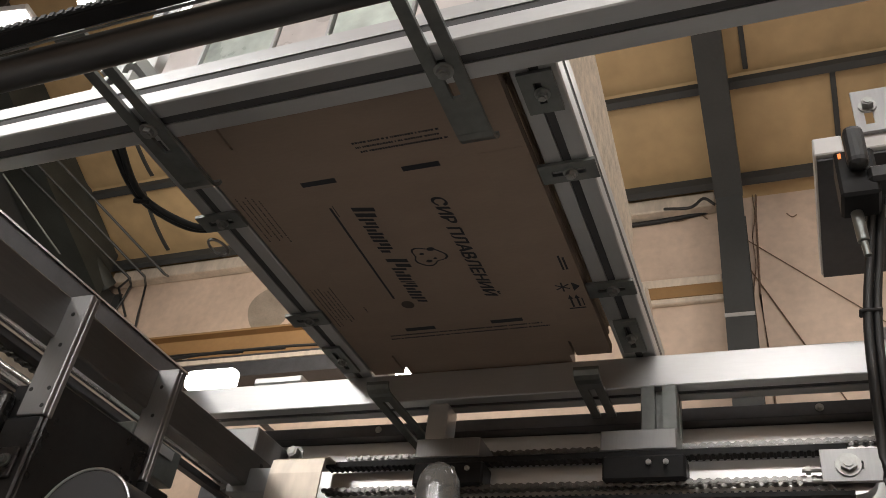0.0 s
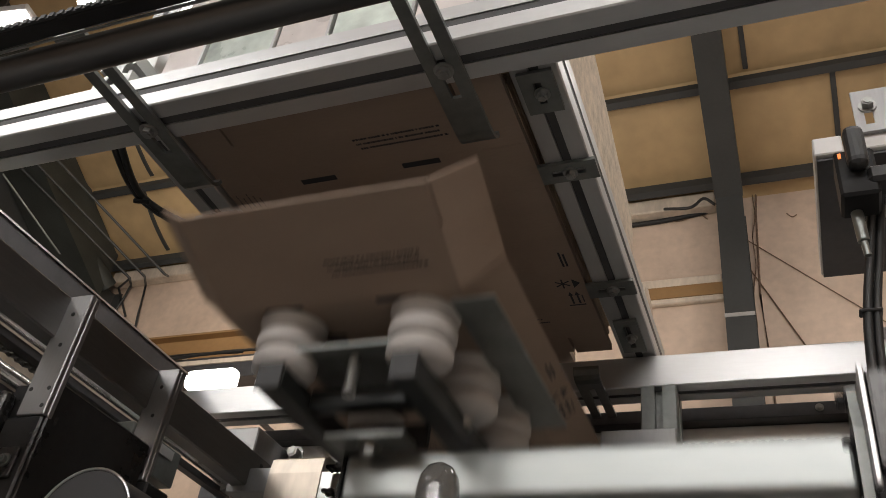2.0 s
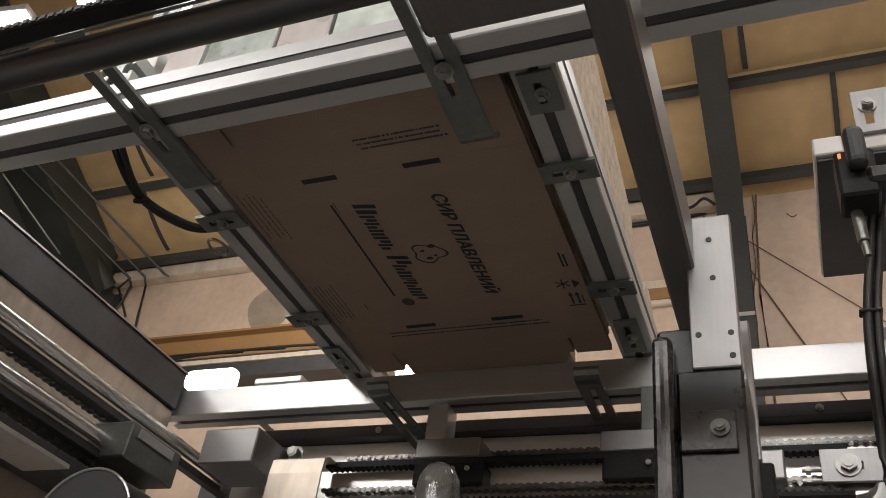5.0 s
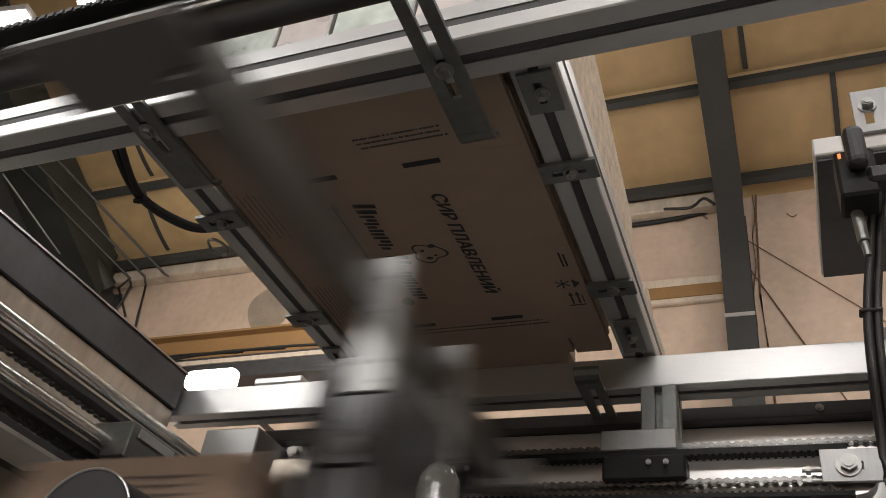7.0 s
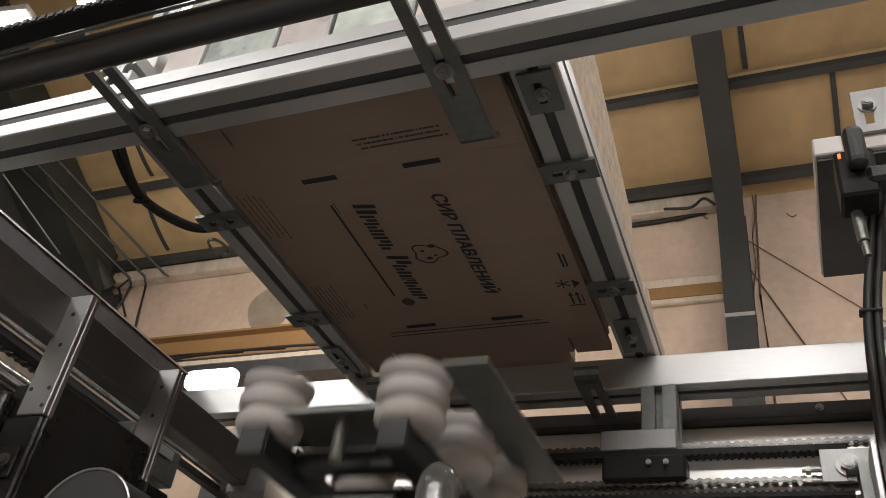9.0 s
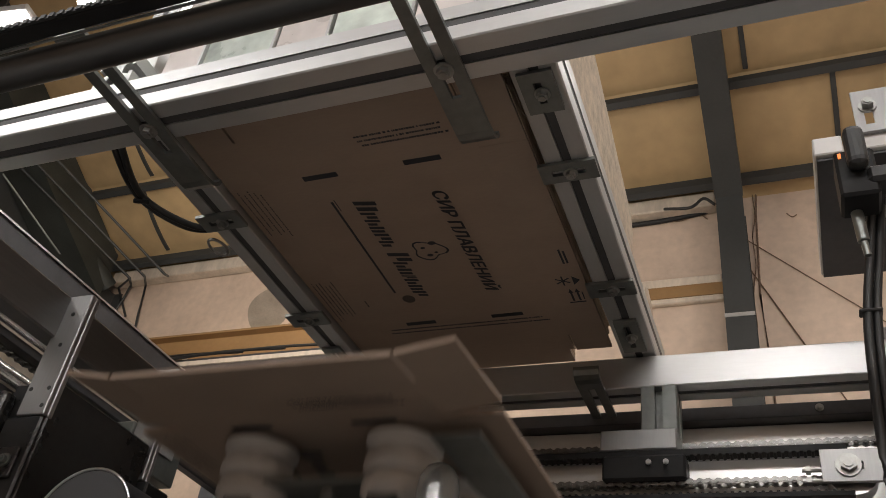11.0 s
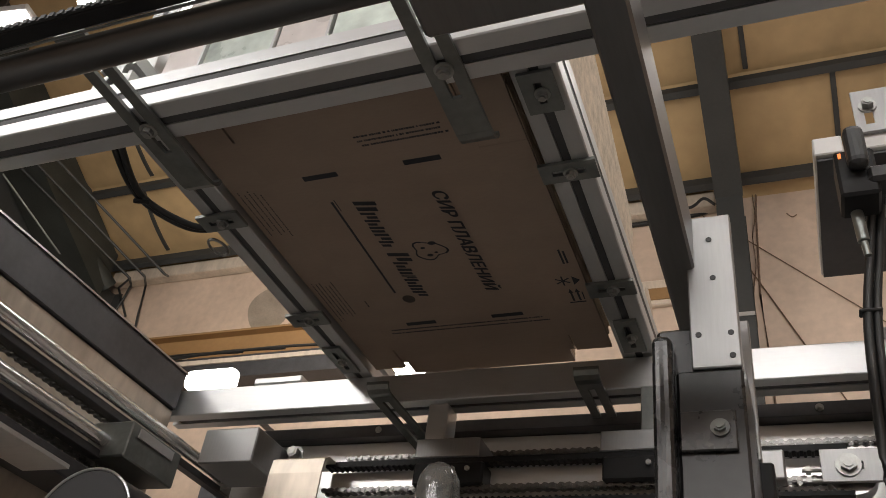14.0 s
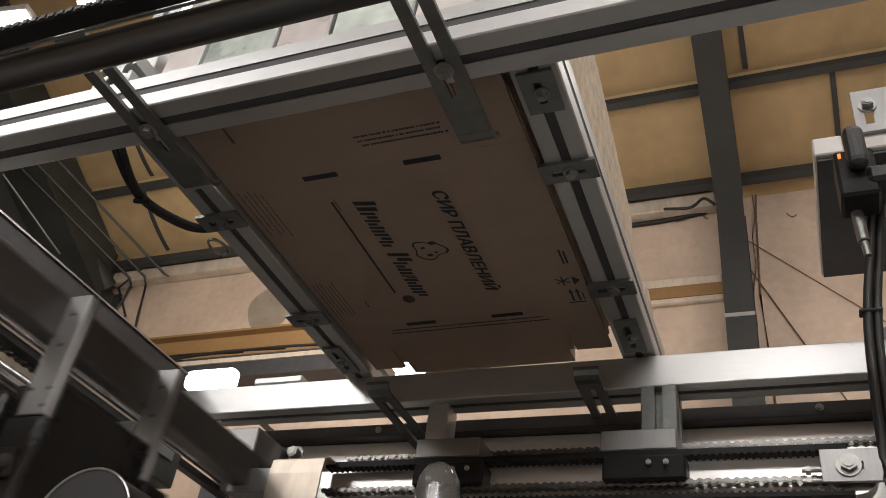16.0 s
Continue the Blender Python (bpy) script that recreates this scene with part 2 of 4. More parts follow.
def chain_mesh(length, pitch=0.0127):
    """A roller chain along +x: outer and inner link plates about y, with rollers."""
    bm = bmesh.new()
    n = int(length / pitch)
    for k in range(n):
        x = k * pitch
        off = 0.0036 if k % 2 else 0.0058
        for s in (-1, 1):
            y = s * off
            ring = [(x + 0.0039 * math.cos(radians(a)), 0.0039 * math.sin(radians(a))) for a in (60, 105, 150, 180, 210, 255, 300)]
            ring.append((x + pitch / 2, -0.0021))
            ring += [(x + pitch + 0.0039 * math.cos(radians(a)), 0.0039 * math.sin(radians(a))) for a in (-120, -75, -30, 0, 30, 75, 120)]
            ring.append((x + pitch / 2, 0.0021))
            f0 = [bm.verts.new((u, y, w)) for u, w in ring]
            f1 = [bm.verts.new((u, y + s * 0.0012, w)) for u, w in ring]
            bm.faces.new(f0)
            bm.faces.new(f1)
            for i in range(16):
                bm.faces.new((f0[i], f0[(i + 1) % 16], f1[(i + 1) % 16], f1[i]))
        lo = [bm.verts.new((x + 0.0024 * math.cos(a), -0.0085, 0.0024 * math.sin(a))) for a in (2 * math.pi * i / 8 for i in range(8))]
        hi = [bm.verts.new((v.co.x, 0.0085, v.co.z)) for v in lo]
        for i in range(8):
            bm.faces.new((lo[i], lo[(i + 1) % 8], hi[(i + 1) % 8], hi[i]))
        bm.faces.new(lo)
        bm.faces.new(hi)
    bmesh.ops.recalc_face_normals(bm, faces=bm.faces[:])
    return bm


def toothed_belt(x0, x1, y0, y1, z, thick=0.003, up=True, pitch=0.008):
    """A toothed belt along x with its teeth on one side."""
    bm = box(x0, x1, y0, y1, z, z + thick)
    s = 1 if up else -1
    base = z + thick if up else z
    for k in range(int((x1 - x0) / pitch)):
        x = x0 + k * pitch
        c = [(x + 0.001, base), (x + 0.005, base), (x + 0.0042, base + s * 0.0018), (x + 0.0018, base + s * 0.0018)]
        f0 = [bm.verts.new((u, y0, w)) for u, w in c]
        f1 = [bm.verts.new((u, y1, w)) for u, w in c]
        bm.faces.new(f0)
        bm.faces.new(f1)
        for i in range(1, 4):
            bm.faces.new((f0[i], f0[(i + 1) % 4], f1[(i + 1) % 4], f1[i]))
    return bm


# ---- hall: floor, walls, roof ----
def setting(name, bm, material, label, parent=None):
    ob = part(name, bm, material, parent)
    return tagged(ob, label, name.split("_")[0], kind="structure")


YW, XL, XR, YB = 5.5, -6.45, 4.0, -4.0      # back wall, side walls, wall behind the camera
SLOPE = -0.538                               # roof falls towards the back wall
ROOF0 = 4.59                                 # roof underside at the back wall


def roof_z(y):
    return ROOF0 + (y - YW) * SLOPE


setting("floor", box(XL, XR, YB, YW, -1.45, -1.3), BOUNCEFLOOR, "unseen factory floor, pale grey to bounce light upwards")
wall_back = setting("wall_back", box(XL - 0.2, XR + 0.2, YW, YW + 0.2, -1.3, 4.8), CREAM, "cream insulated panel wall with dirt and scratches")
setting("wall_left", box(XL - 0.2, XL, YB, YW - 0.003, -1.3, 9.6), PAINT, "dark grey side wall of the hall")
setting("wall_right", box(XR, XR + 0.2, YB, YW - 0.003, -1.3, 9.6), CREAM, "cream panel side wall of the hall")
setting("wall_front", box(XL - 0.2, XR + 0.2, YB - 0.2, YB, -1.3, 9.6), CREAM, "cream panel wall of the hall")
PURLINS = (5.30, 4.64, 3.98, 3.3, 2.6, 1.8)


def sag(y):
    """How far the soft roof lining hangs down between two purlins."""
    for y1, y0 in zip(PURLINS, PURLINS[1:]):
        if y0 < y < y1:
            return 0.06 * math.sin(math.pi * (y - y0) / (y1 - y0)) ** 0.7
    return 0.0


ya, yb = YB - 0.2, YW + 0.2
ys = [ya] + [y0 + (y1 - y0) * i / 12 for y1, y0 in list(zip(PURLINS, PURLINS[1:]))[::-1] for i in range(12)] + [PURLINS[0], yb]
bm = bmesh.new()
lower = [[bm.verts.new((x, y, roof_z(y) + 0.0 - sag(y))) for x in (XL - 0.2, XR + 0.2)] for y in ys]
upper = [[bm.verts.new((x, y, roof_z(y) + 0.25)) for x in (XL - 0.2, XR + 0.2)] for y in ys]
for p, q, r, t in zip(lower, lower[1:], upper, upper[1:]):
    for f in ((p[0], q[0], q[1], p[1]), (r[0], r[1], t[1], t[0]), (p[0], r[0], t[0], q[0]), (p[1], q[1], t[1], r[1])):
        bm.faces.new(f)
for p, r in ((lower[0], upper[0]), (lower[-1], upper[-1])):
    bm.faces.new((p[0], p[1], r[1], r[0]))
bmesh.ops.recalc_face_normals(bm, faces=bm.faces[:])
setting("ceiling", smooth(bm, 25), CEIL, "sloping tan insulated roof lining bulging between steel purlins")


def at_disc(x, y, z, r):
    """A flat irregular round mark on the back wall."""
    own = bmesh.new()
    own.faces.new([own.verts.new((x + r * (1 + 0.06 * math.sin(3 * a)) * math.cos(a), y, z + r * math.sin(a))) for a in (2 * math.pi * i / 28 for i in range(28))])
    return own


def slope_bar(x0, x1, y0, y1, drop, thick):
    """A bar under the roof, following its slope."""
    own = box(x0, x1, y0, y1, 0, thick)
    for v in own.verts:
        v.co.z += roof_z(v.co.y) - drop
    return own


steel = root("roof_steelwork", -0.3, YW - 0.3, roof_z(YW), "dark grey painted steel column, rafter and purlins of the hall", "steelwork", kind="structure")
steel.location = (0, 0, 0)


def i_column(x, w):
    own = box(x - w / 2, x + w / 2, YW - 0.26, YW - 0.245, -1.3, 4.47)
    box(x - w / 2, x + w / 2, YW - 0.02, YW - 0.005, -1.3, 4.40, 0, own)
    return box(x - 0.006, x + 0.006, YW - 0.245, YW - 0.02, -1.3, 4.40, 0, own)


for x in (-0.262, -6.15):
    part("column", i_column(x, 0.19), PAINT, steel)
    part("rafter", slope_bar(x - 0.1, x + 0.1, YB, YW - 0.25, 0.32, 0.33), PAINT, steel)
part("rafter", slope_bar(3.0, 3.2, YB, YW - 0.25, 0.32, 0.33), PAINT, steel)
for y in PURLINS:
    own = slope_bar(XL + 0.02, XR - 0.02, y - 0.024, y + 0.024, 0.12, 0.012)
    merge(own, slope_bar(XL + 0.02, XR - 0.02, y + 0.016, y + 0.024, 0.11, 0.2))
    part("purlin", own, PAINT, steel)
for x, y0, y1 in ((-0.035, 4.03, 4.6), (0.53, 4.69, 5.26), (-1.1, 4.03, 4.6), (1.5, 4.69, 5.26), (1.0, 4.03, 4.6), (-5.45, 4.69, 5.26), (-4.3, 4.69, 5.26), (-5.3, 4.03, 4.6)):
    own = bmesh.new()
    for i in range(10):
        ca, cb = y0 + (y1 - y0) * i / 10, y0 + (y1 - y0) * (i + 1) / 10
        seg = box(x - 0.018, x + 0.018, ca, cb, 0, 0.022)
        for v in seg.verts:
            v.co.z += roof_z(v.co.y) - 0.016 - sag(v.co.y)
        merge(own, seg)
    part("panel_joint_cover", own, PAINT, steel)
part("clamp_band", box(-0.36, -0.164, YW - 0.265, YW - 0.2605, 3.355, 3.385), SHEET, steel, "pale band round the column")
# eaves duct, cable bundle and their clips
eaves = root("eaves_conduit", 0, 0, 0, "dusty grey eaves conduit and sagging cables fixed to the panel wall", "conduit")
part("trunking", box(XL + 0.3, -0.37, YW - 0.12, YW - 0.003, 4.47, 4.60, 0.01), TANSHEET, eaves)
part("cable", tube(curve_points([(-2.3, YW - 0.02, 4.46), (-1.2, YW - 0.02, 4.445), (-0.7, YW - 0.02, 4.455), (-0.37, YW - 0.02, 4.5)]), 0.02), BLACK, eaves)
part("cable", tube(curve_points([(-0.75, YW - 0.15, 4.46), (-0.55, YW - 0.2, 4.40), (-0.45, YW - 0.2, 4.47), (-0.37, YW - 0.2, 4.40)]), 0.012), BLACK, eaves)
for path in ([(-6.224, 3.872, 4.806), (-5.518, 5.013, 4.192), (-5.959, 5.46, 4.477), (-5.987, 5.46, 4.312), (-6.039, 5.46, 4.172)], [(-6.019, 3.883, 4.8), (-5.352, 5.015, 4.191), (-5.77, 5.46, 4.453), (-5.724, 5.46, 4.118), (-5.681, 5.46, 3.88)], [(-5.518, 5.013, 4.192), (-6.106, 5.46, 4.461), (-5.872, 5.46, 4.102)], [(-5.764, 3.92, 4.78), (-5.128, 5.019, 4.189), (-5.511, 5.46, 4.521), (-4.616, 5.46, 4.56)]):
    part("conduit", tube(path, 0.012), PAINT, eaves)
part("drop_rod", tube([(-5.894, 3.67, 4.375), (-5.687, 4.35, 4.009)], 0.009), ZINC, eaves)
for path in ([(-0.828, 4.787, 5.034), (-0.791, 4.821, 5.015), (-0.794, 4.861, 4.994), (-0.729, 4.855, 4.997)], [(-0.21, 5.036, 4.9), (-0.2, 5.109, 4.861), (-0.221, 5.17, 4.828), (-0.217, 5.284, 4.766)], [(-0.104, 5.485, 4.6), (-0.103, 5.485, 4.377), (-0.134, 5.485, 4.193), (-0.132, 5.485, 3.934), (-0.168, 5.485, 3.691), (-0.166, 5.485, 3.408)], [(-0.981, 5.485, 4.466), (-0.839, 5.485, 4.483), (-0.666, 5.485, 4.432), (-0.515, 5.485, 4.474), (-0.446, 5.485, 4.417)], [(0.121, 5.485, 4.377), (0.156, 5.485, 4.338), (0.189, 5.485, 4.354)]):
    part("loose_wire", tube(curve_points(path), 0.0045, 6), RUST, eaves)
part("wall_mark", at_disc(-4.25, YW - 0.004, 4.03, 0.24), STAIN, wall_back)
# wall details: crane rail beam, horizontal girt, conduits
crane = root("crane_beam", -4.5, YW - 0.2, 3.40, "ochre painted crane rail beam along the wall", "beam")
part("web", box(-1.75, 1.75, -0.02, 0.02, -0.02, 0.22), OCHRE, crane)
part("flange", box(-1.75, 1.75, -0.1, 0.19, -0.04, -0.02), OCHRE, crane)
part("flange", box(-1.75, 1.75, -0.1, 0.19, 0.22, 0.24), OCHRE, crane)
shelf = root("cable_tray", -4.3, YW - 0.12, 3.02, "dark steel cable tray with loose cables under the crane beam", "cable tray")
part("tray", box(-1.9, 2.2, -0.25, 0.117, 0.12, 0.28, 0.01), DARK, shelf)
part("tray_lip", box(-1.9, 2.2, -0.27, -0.253, 0.10, 0.30), DARK, shelf)
for k in range(3):
    part("cable", tube(curve_points([(-1.6 + 0.5 * k, -0.28, 0.31), (-1.1 + 0.4 * k, -0.3, 0.25 + 0.03 * k), (-0.5 + 0.5 * k, -0.29, 0.33), (0.2 + 0.4 * k, -0.28, 0.32)]), 0.012), BLACK, shelf)
part("pale_strip", box(-1.9, 2.2, -0.285, -0.2705, 0.232, 0.272), TANSHEET, shelf, "dusty tan strip along the tray")
part("drop_rod", rod((-0.55, -0.24, 0.24), (-0.5, -0.1, 0.42), 0.012, 8), SHEET, shelf)
ledge = root("wall_ledge", -4.5, YW - 0.003, 3.66, "pale dusty ledge along the foot of the wall panels", "ledge")
part("ledge", box(-1.75, 1.75, -0.09, 0, 0.0, 0.1, 0.012), TANSHEET, ledge)
dirt = random.Random(21)
for k in range(9):
    x, w = -1.6 + 0.36 * k + dirt.uniform(-0.1, 0.1), dirt.uniform(0.05, 0.16)
    part("dust_heap", box(x - w, x + w, -0.075, -0.005, 0.1, 0.1 + dirt.uniform(0.012, 0.035), 0.008), STAIN, ledge, "grey dust lying on the ledge")
girt = root("wall_girt", -0.9, YW - 0.003, 3.62, "dirty ochre and grey horizontal wall girt", "beam")
part("girt", box(-0.6, 0.53, -0.05, 0, 0.03, 0.25, 0.008), TANSHEET, girt)
part("ochre_band", box(-0.6, 0.53, -0.06, -0.052, 0.07, 0.17), OCHRE, girt)
wires = root("wall_conduit", 0.1, YW - 0.01, 3.0, "brown conduit and thin wires fixed to the cream wall", "conduit")
part("conduit", tube([(-0.175, 0, 1.66), (-0.19, 0, 1.46), (-0.225, 0, 0.68), (-0.21, 0, 0.2), (-0.2, 0, -1.0)], 0.007), RUST, wires)
part("wire", tube([(-0.32, 0, 1.01), (0.02, 0, 0.25), (0.6, 0, -1.0)], 0.005), RUST, wires)
part("wire", tube([(-0.32, 0, 1.22), (0.43, 0, 0.47), (1.1, 0, -0.18)], 0.004), RUST, wires)
duct = root("ventilation_duct", -6.2, 4.2, 4.4, "dark sheet metal ventilation duct along the side wall", "duct")
own = slope_bar(-6.43, -5.98, 2.5, 5.17, 0.62, 0.5)
bmesh.ops.translate(own, verts=own.verts[:], vec=(6.2, -4.2, -4.4))
part("duct_body", own, DUCTMAT, duct)
part("round_pipe", rod((0.1, 0.62, 0.16), (0.18, 1.05, -0.08), 0.09, 18), DUCTMAT, duct)


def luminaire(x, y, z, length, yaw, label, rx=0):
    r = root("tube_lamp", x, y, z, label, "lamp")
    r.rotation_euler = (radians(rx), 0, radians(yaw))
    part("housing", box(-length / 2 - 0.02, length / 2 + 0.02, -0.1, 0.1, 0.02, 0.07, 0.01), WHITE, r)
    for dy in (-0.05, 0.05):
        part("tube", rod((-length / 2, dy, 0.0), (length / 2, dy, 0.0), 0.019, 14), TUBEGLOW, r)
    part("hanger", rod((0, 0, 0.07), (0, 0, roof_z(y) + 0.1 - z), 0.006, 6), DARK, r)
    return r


# small bulkhead lamp seen under the crane beam
bulk = root("bulkhead_lamp", -3.385, 4.0, 2.43, "glowing white bulkhead lamp", "lamp")
part("diffuser", box(-0.185, 0.185, -0.05, 0.05, -0.065, 0.065, 0.04, seg=4), TUBEGLOW, bulk)
part("bracket", box(-0.02, 0.02, 0.05, 1.48, 0.0, 0.02), DARK, bulk)
bulk = root("bulkhead_lamp", -2.05, 4.0, 2.405, "glowing white bulkhead lamp", "lamp")
part("diffuser", box(-0.117, 0.117, -0.05, 0.05, -0.05, 0.05, 0.03, seg=4), TUBEGLOW, bulk)
part("bracket", box(-0.02, 0.02, 0.05, 1.48, 0.0, 0.02), DARK, bulk)
luminaire(-4.85, 2.42, 4.45, 0.62, 8, "bright fluorescent tube lamp under the roof")
luminaire(-3.95, 2.5, 4.45, 0.3, 10, "bright fluorescent tube lamp under the roof")
# The tube lamps from here on are out of view, added beside the area lamps.
luminaire(-2.4, -3.02, 2.5, 1.4, -25, "unseen fluorescent tube lamp added at the end of the aisle", 0)
luminaire(-2.8, -1.4, 2.42, 1.3, -45, "unseen fluorescent tube lamp added over the machine aisle", 0)
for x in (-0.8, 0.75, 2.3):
    luminaire(x, -3.45, 2.62, 1.5, 0, "unseen fluorescent tube lamp added in a row along the aisle")
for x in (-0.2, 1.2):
    luminaire(x, -0.2, 3.32, 1.2, 0, "unseen fluorescent tube lamp added in a row over the machine")
luminaire(2.0, 2.75, 4.62, 2.2, 0, "unseen fluorescent tube lamp added in the hall")
luminaire(1.9, 2.4, 3.02, 1.4, 30, "unseen fluorescent tube lamp added in the hall", 0)

# ---- carton magazine: beams, rails, clips, fingers ----
S = 0.045
mag = root("carton_magazine", 0, 0, 0, "slotted aluminium profile magazine holding cardboard blanks over the machine", "magazine")
near_beam = part("near_beam", prism(tslot(S), (-1.15, 0.4395, 0.5755), "x", 2.0), ALU, mag)
far_beam = part("far_beam", prism(tslot(S, "brt"), (-0.928, 1.0325, 0.5755), "x", 1.228), ALU, mag)
rail_l = part("rail", prism(tslot(S), (-0.5910, 0.42, 0.6225), "y", 0.66), ALU_Y, mag)
rail_r = part("rail", prism(tslot(S), (-0.1805, 0.42, 0.6225), "y", 0.66), ALU_Y, mag)


def clip(x, y, lx, ly, parent, along):
    """A slotted holding clip bolted under a rail."""
    sl = 0.0035
    ox, oy = (lx / 2 - 0.012, sl) if along == "x" else (sl, ly / 2 - 0.012)
    own = plate_grid([-lx / 2, -ox, ox, lx / 2], [-ly / 2, -oy, oy, ly / 2], {(1, 1)}, -0.004, 0.0)
    bmesh.ops.translate(own, verts=own.verts[:], vec=(x, y, 0.5995))
    c = part("holding_clip", own, ZINC, parent)
    part("bolt", hexbolt((x + 0.002, y, 0.5955), (0, 0, -1), 0.0052), BOLT, c, "zinc hexagon bolt")
    return c


for x, y, lx, ly, a in ((-0.1805, 0.5285, 0.033, 0.05, "y"), (-0.1815, 0.638, 0.058, 0.027, "x"), (-0.183, 0.849, 0.056, 0.028, "x"), (-0.182, 0.957, 0.029, 0.075, "y")):
    clip(x, y, lx, ly, rail_r, a)
for x, y, lx, ly, a in ((-0.593, 0.634, 0.056, 0.027, "x"), (-0.5905, 0.848, 0.056, 0.028, "x"), (-0.594, 0.957, 0.028, 0.07, "y")):
    clip(x, y, lx, ly, rail_l, a)


def finger(x, near, parent, long=1.12):
    """A slotted flat finger under a beam, bent up at its free end to carry the blank's edge."""
    z = 0.5505
    if near:
        body = plate_grid([-0.0165, -0.0045, 0.0045, 0.0165], [0.325, 0.345, 0.475, 0.518], {(1, 1)}, -0.002, 0.002)
        tip = [(0.518, z), (0.526, z + 0.0008), (0.532, z + 0.0035), (0.5362, z + 0.008), (0.538, z + 0.0135)]
        by = 0.442
    else:
        body = plate_grid([-0.0165, -0.0045, 0.0045, 0.0165], [0.985, 1.0, long - 0.02, long], {(1, 1)}, -0.002, 0.002)
        tip = [(0.985, z), (0.977, z + 0.001), (0.971, z + 0.004), (0.968, z + 0.009), (0.968, z + 0.013)]
        by = 1.034
    bmesh.ops.translate(body, verts=body.verts[:], vec=(x, 0, z))
    merge(body, strip(x, 0.033, tip, 0.004))
    f = part("finger", body, ZINC, parent)
    if near:
        part("bolt", hexbolt((x, by, z - 0.002), (0, 0, -1), 0.006), BOLT, f, "zinc hexagon bolt")
    return f


for x in (-0.538, -0.2365):
    finger(x, True, near_beam)
# This finger is sloped and shifted to fit the camera's view.
view_bent = finger(-0.534, False, far_beam, 1.165)
for v in view_bent.data.vertices:
    if v.co.y > 0.99:
        k = (v.co.y - 0.985) / 0.18
        v.co = (v.co.x + 0.044 * k, 0.985 + 0.09 * k, v.co.z - 0.0445 * k)
finger(-0.2405, False, far_beam)
# posts that carry the far beam, and the near beam's end posts
part("post", box(-0.476, -0.446, 1.02, 1.056, 0.481, 0.553, 0.002), ALU, mag)
# This post's dark zinc grey imitates the shade of the beam above.
part("post", prism(tslot(S), (-0.157, 1.0325, 0.485), "z", 0.068), ZINC, mag)
for x in (-1.12, 0.8):
    part("end_post", prism(tslot(S), (x, 0.4395, -1.3), "z", 1.853), ALU, mag)
# dark strips in the profile slots, imitating the shade of the open grooves
part("slot_shade", box(-1.14, 0.84, 0.4182, 0.4192, 0.5712, 0.5798), SLOTGREY, near_beam)
part("slot_shade", box(-1.14, 0.84, 0.4352, 0.4438, 0.5543, 0.5553), SLOTGREY, near_beam)
part("slot_shade", box(-0.91, 0.29, 1.0282, 1.0368, 0.5543, 0.5553), SLOTGREY, far_beam)
for rl, x in ((rail_l, -0.5910), (rail_r, -0.1805)):
    part("slot_shade", box(x - 0.0043, x + 0.0043, 0.47, 1.07, 0.6013, 0.6023), SLOTGREY, rl)
part("slot_shade", box(-0.1593, -0.1590, 0.43, 1.07, 0.6195, 0.6255), SLOTGREY, rail_r)
# pale slabs on the rail, outlined from the view, in place of the pile's edge
part("pile_edge", prism([(0.43, 0.6455), (0.43, 0.86), (0.62, 0.82), (0.80, 0.762), (0.884, 0.737), (0.899, 0.715), (0.892, 0.6455)], (-0.1755, 0, 0), "x", 0.009), PILEEDGE, mag, "pale speckled slab standing in for the edge of the pile")
part("pile_edge", prism([(0.945, 0.6455), (0.955, 0.668), (0.972, 0.679), (0.998, 0.672), (1.012, 0.6455)], (-0.170, 0, 0), "x", 0.009), PILEEDGE, mag, "small pale speckled slab standing in for the edge of the pile")
# frosted guard sheets over the near beam; green and rose tints paint in reflections
for k, (x0, x1) in enumerate(((-0.60, -0.551), (-0.547, -0.46), (-0.455, -0.395), (-0.389, -0.302), (-0.297, -0.236), (-0.23, -0.15))):
    gsheet = part("guard_sheet", box(x0, x1, 0.478, 0.482, 0.602, 1.0), GUARDPINK if k % 2 == 0 else GUARD, mag, "frosted plastic sheet with reflections put into its pale colour")
    part("edge_trim", box(x1 + 0.0005, x1 + 0.0035, 0.474, 0.486, 0.602, 1.0), ALU, gsheet)
part("upright", prism(tslot(0.04), (-0.64, 0.50, 0.66), "z", 0.6), ALU, mag)
# small flat brackets lying on the far beam
part("bracket", box(-0.775, -0.69, 1.012, 1.05, 0.6, 0.612, 0.002), ALU, mag)
part("bracket", box(0.105, 0.17, 1.015, 1.055, 0.6, 0.618, 0.002), PLATE, mag)

# pneumatic hoses that hang beside the rail
hose = root("air_hose", -0.66, 0.52, 0.62, "black pneumatic hoses with a ring tie", "hose")
for k, dx in enumerate((0.0, 0.009)):
    part("hose", tube(curve_points([(-0.004 + dx, -0.035, 0.03), (-0.008 + dx, 0.0, 0.0), (-0.018 + dx * 0.5, 0.065, -0.012), (0.012 + dx, 0.118, -0.018), (0.045, 0.137 - dx, -0.01), (0.055, 0.137, 0.01)], 30), 0.0042), BLACK, hose)
part("tie", rod((-0.022, 0.062, -0.018), (-0.004, 0.068, -0.018), 0.003, 8), SLOTBLACK, hose)
part("ring", tube([(0.042 + 0.01 * math.cos(a), 0.15 + 0.016 * math.sin(a), -0.03) for a in (2 * math.pi * i / 16 for i in range(17))], 0.0018), BOLT, hose)

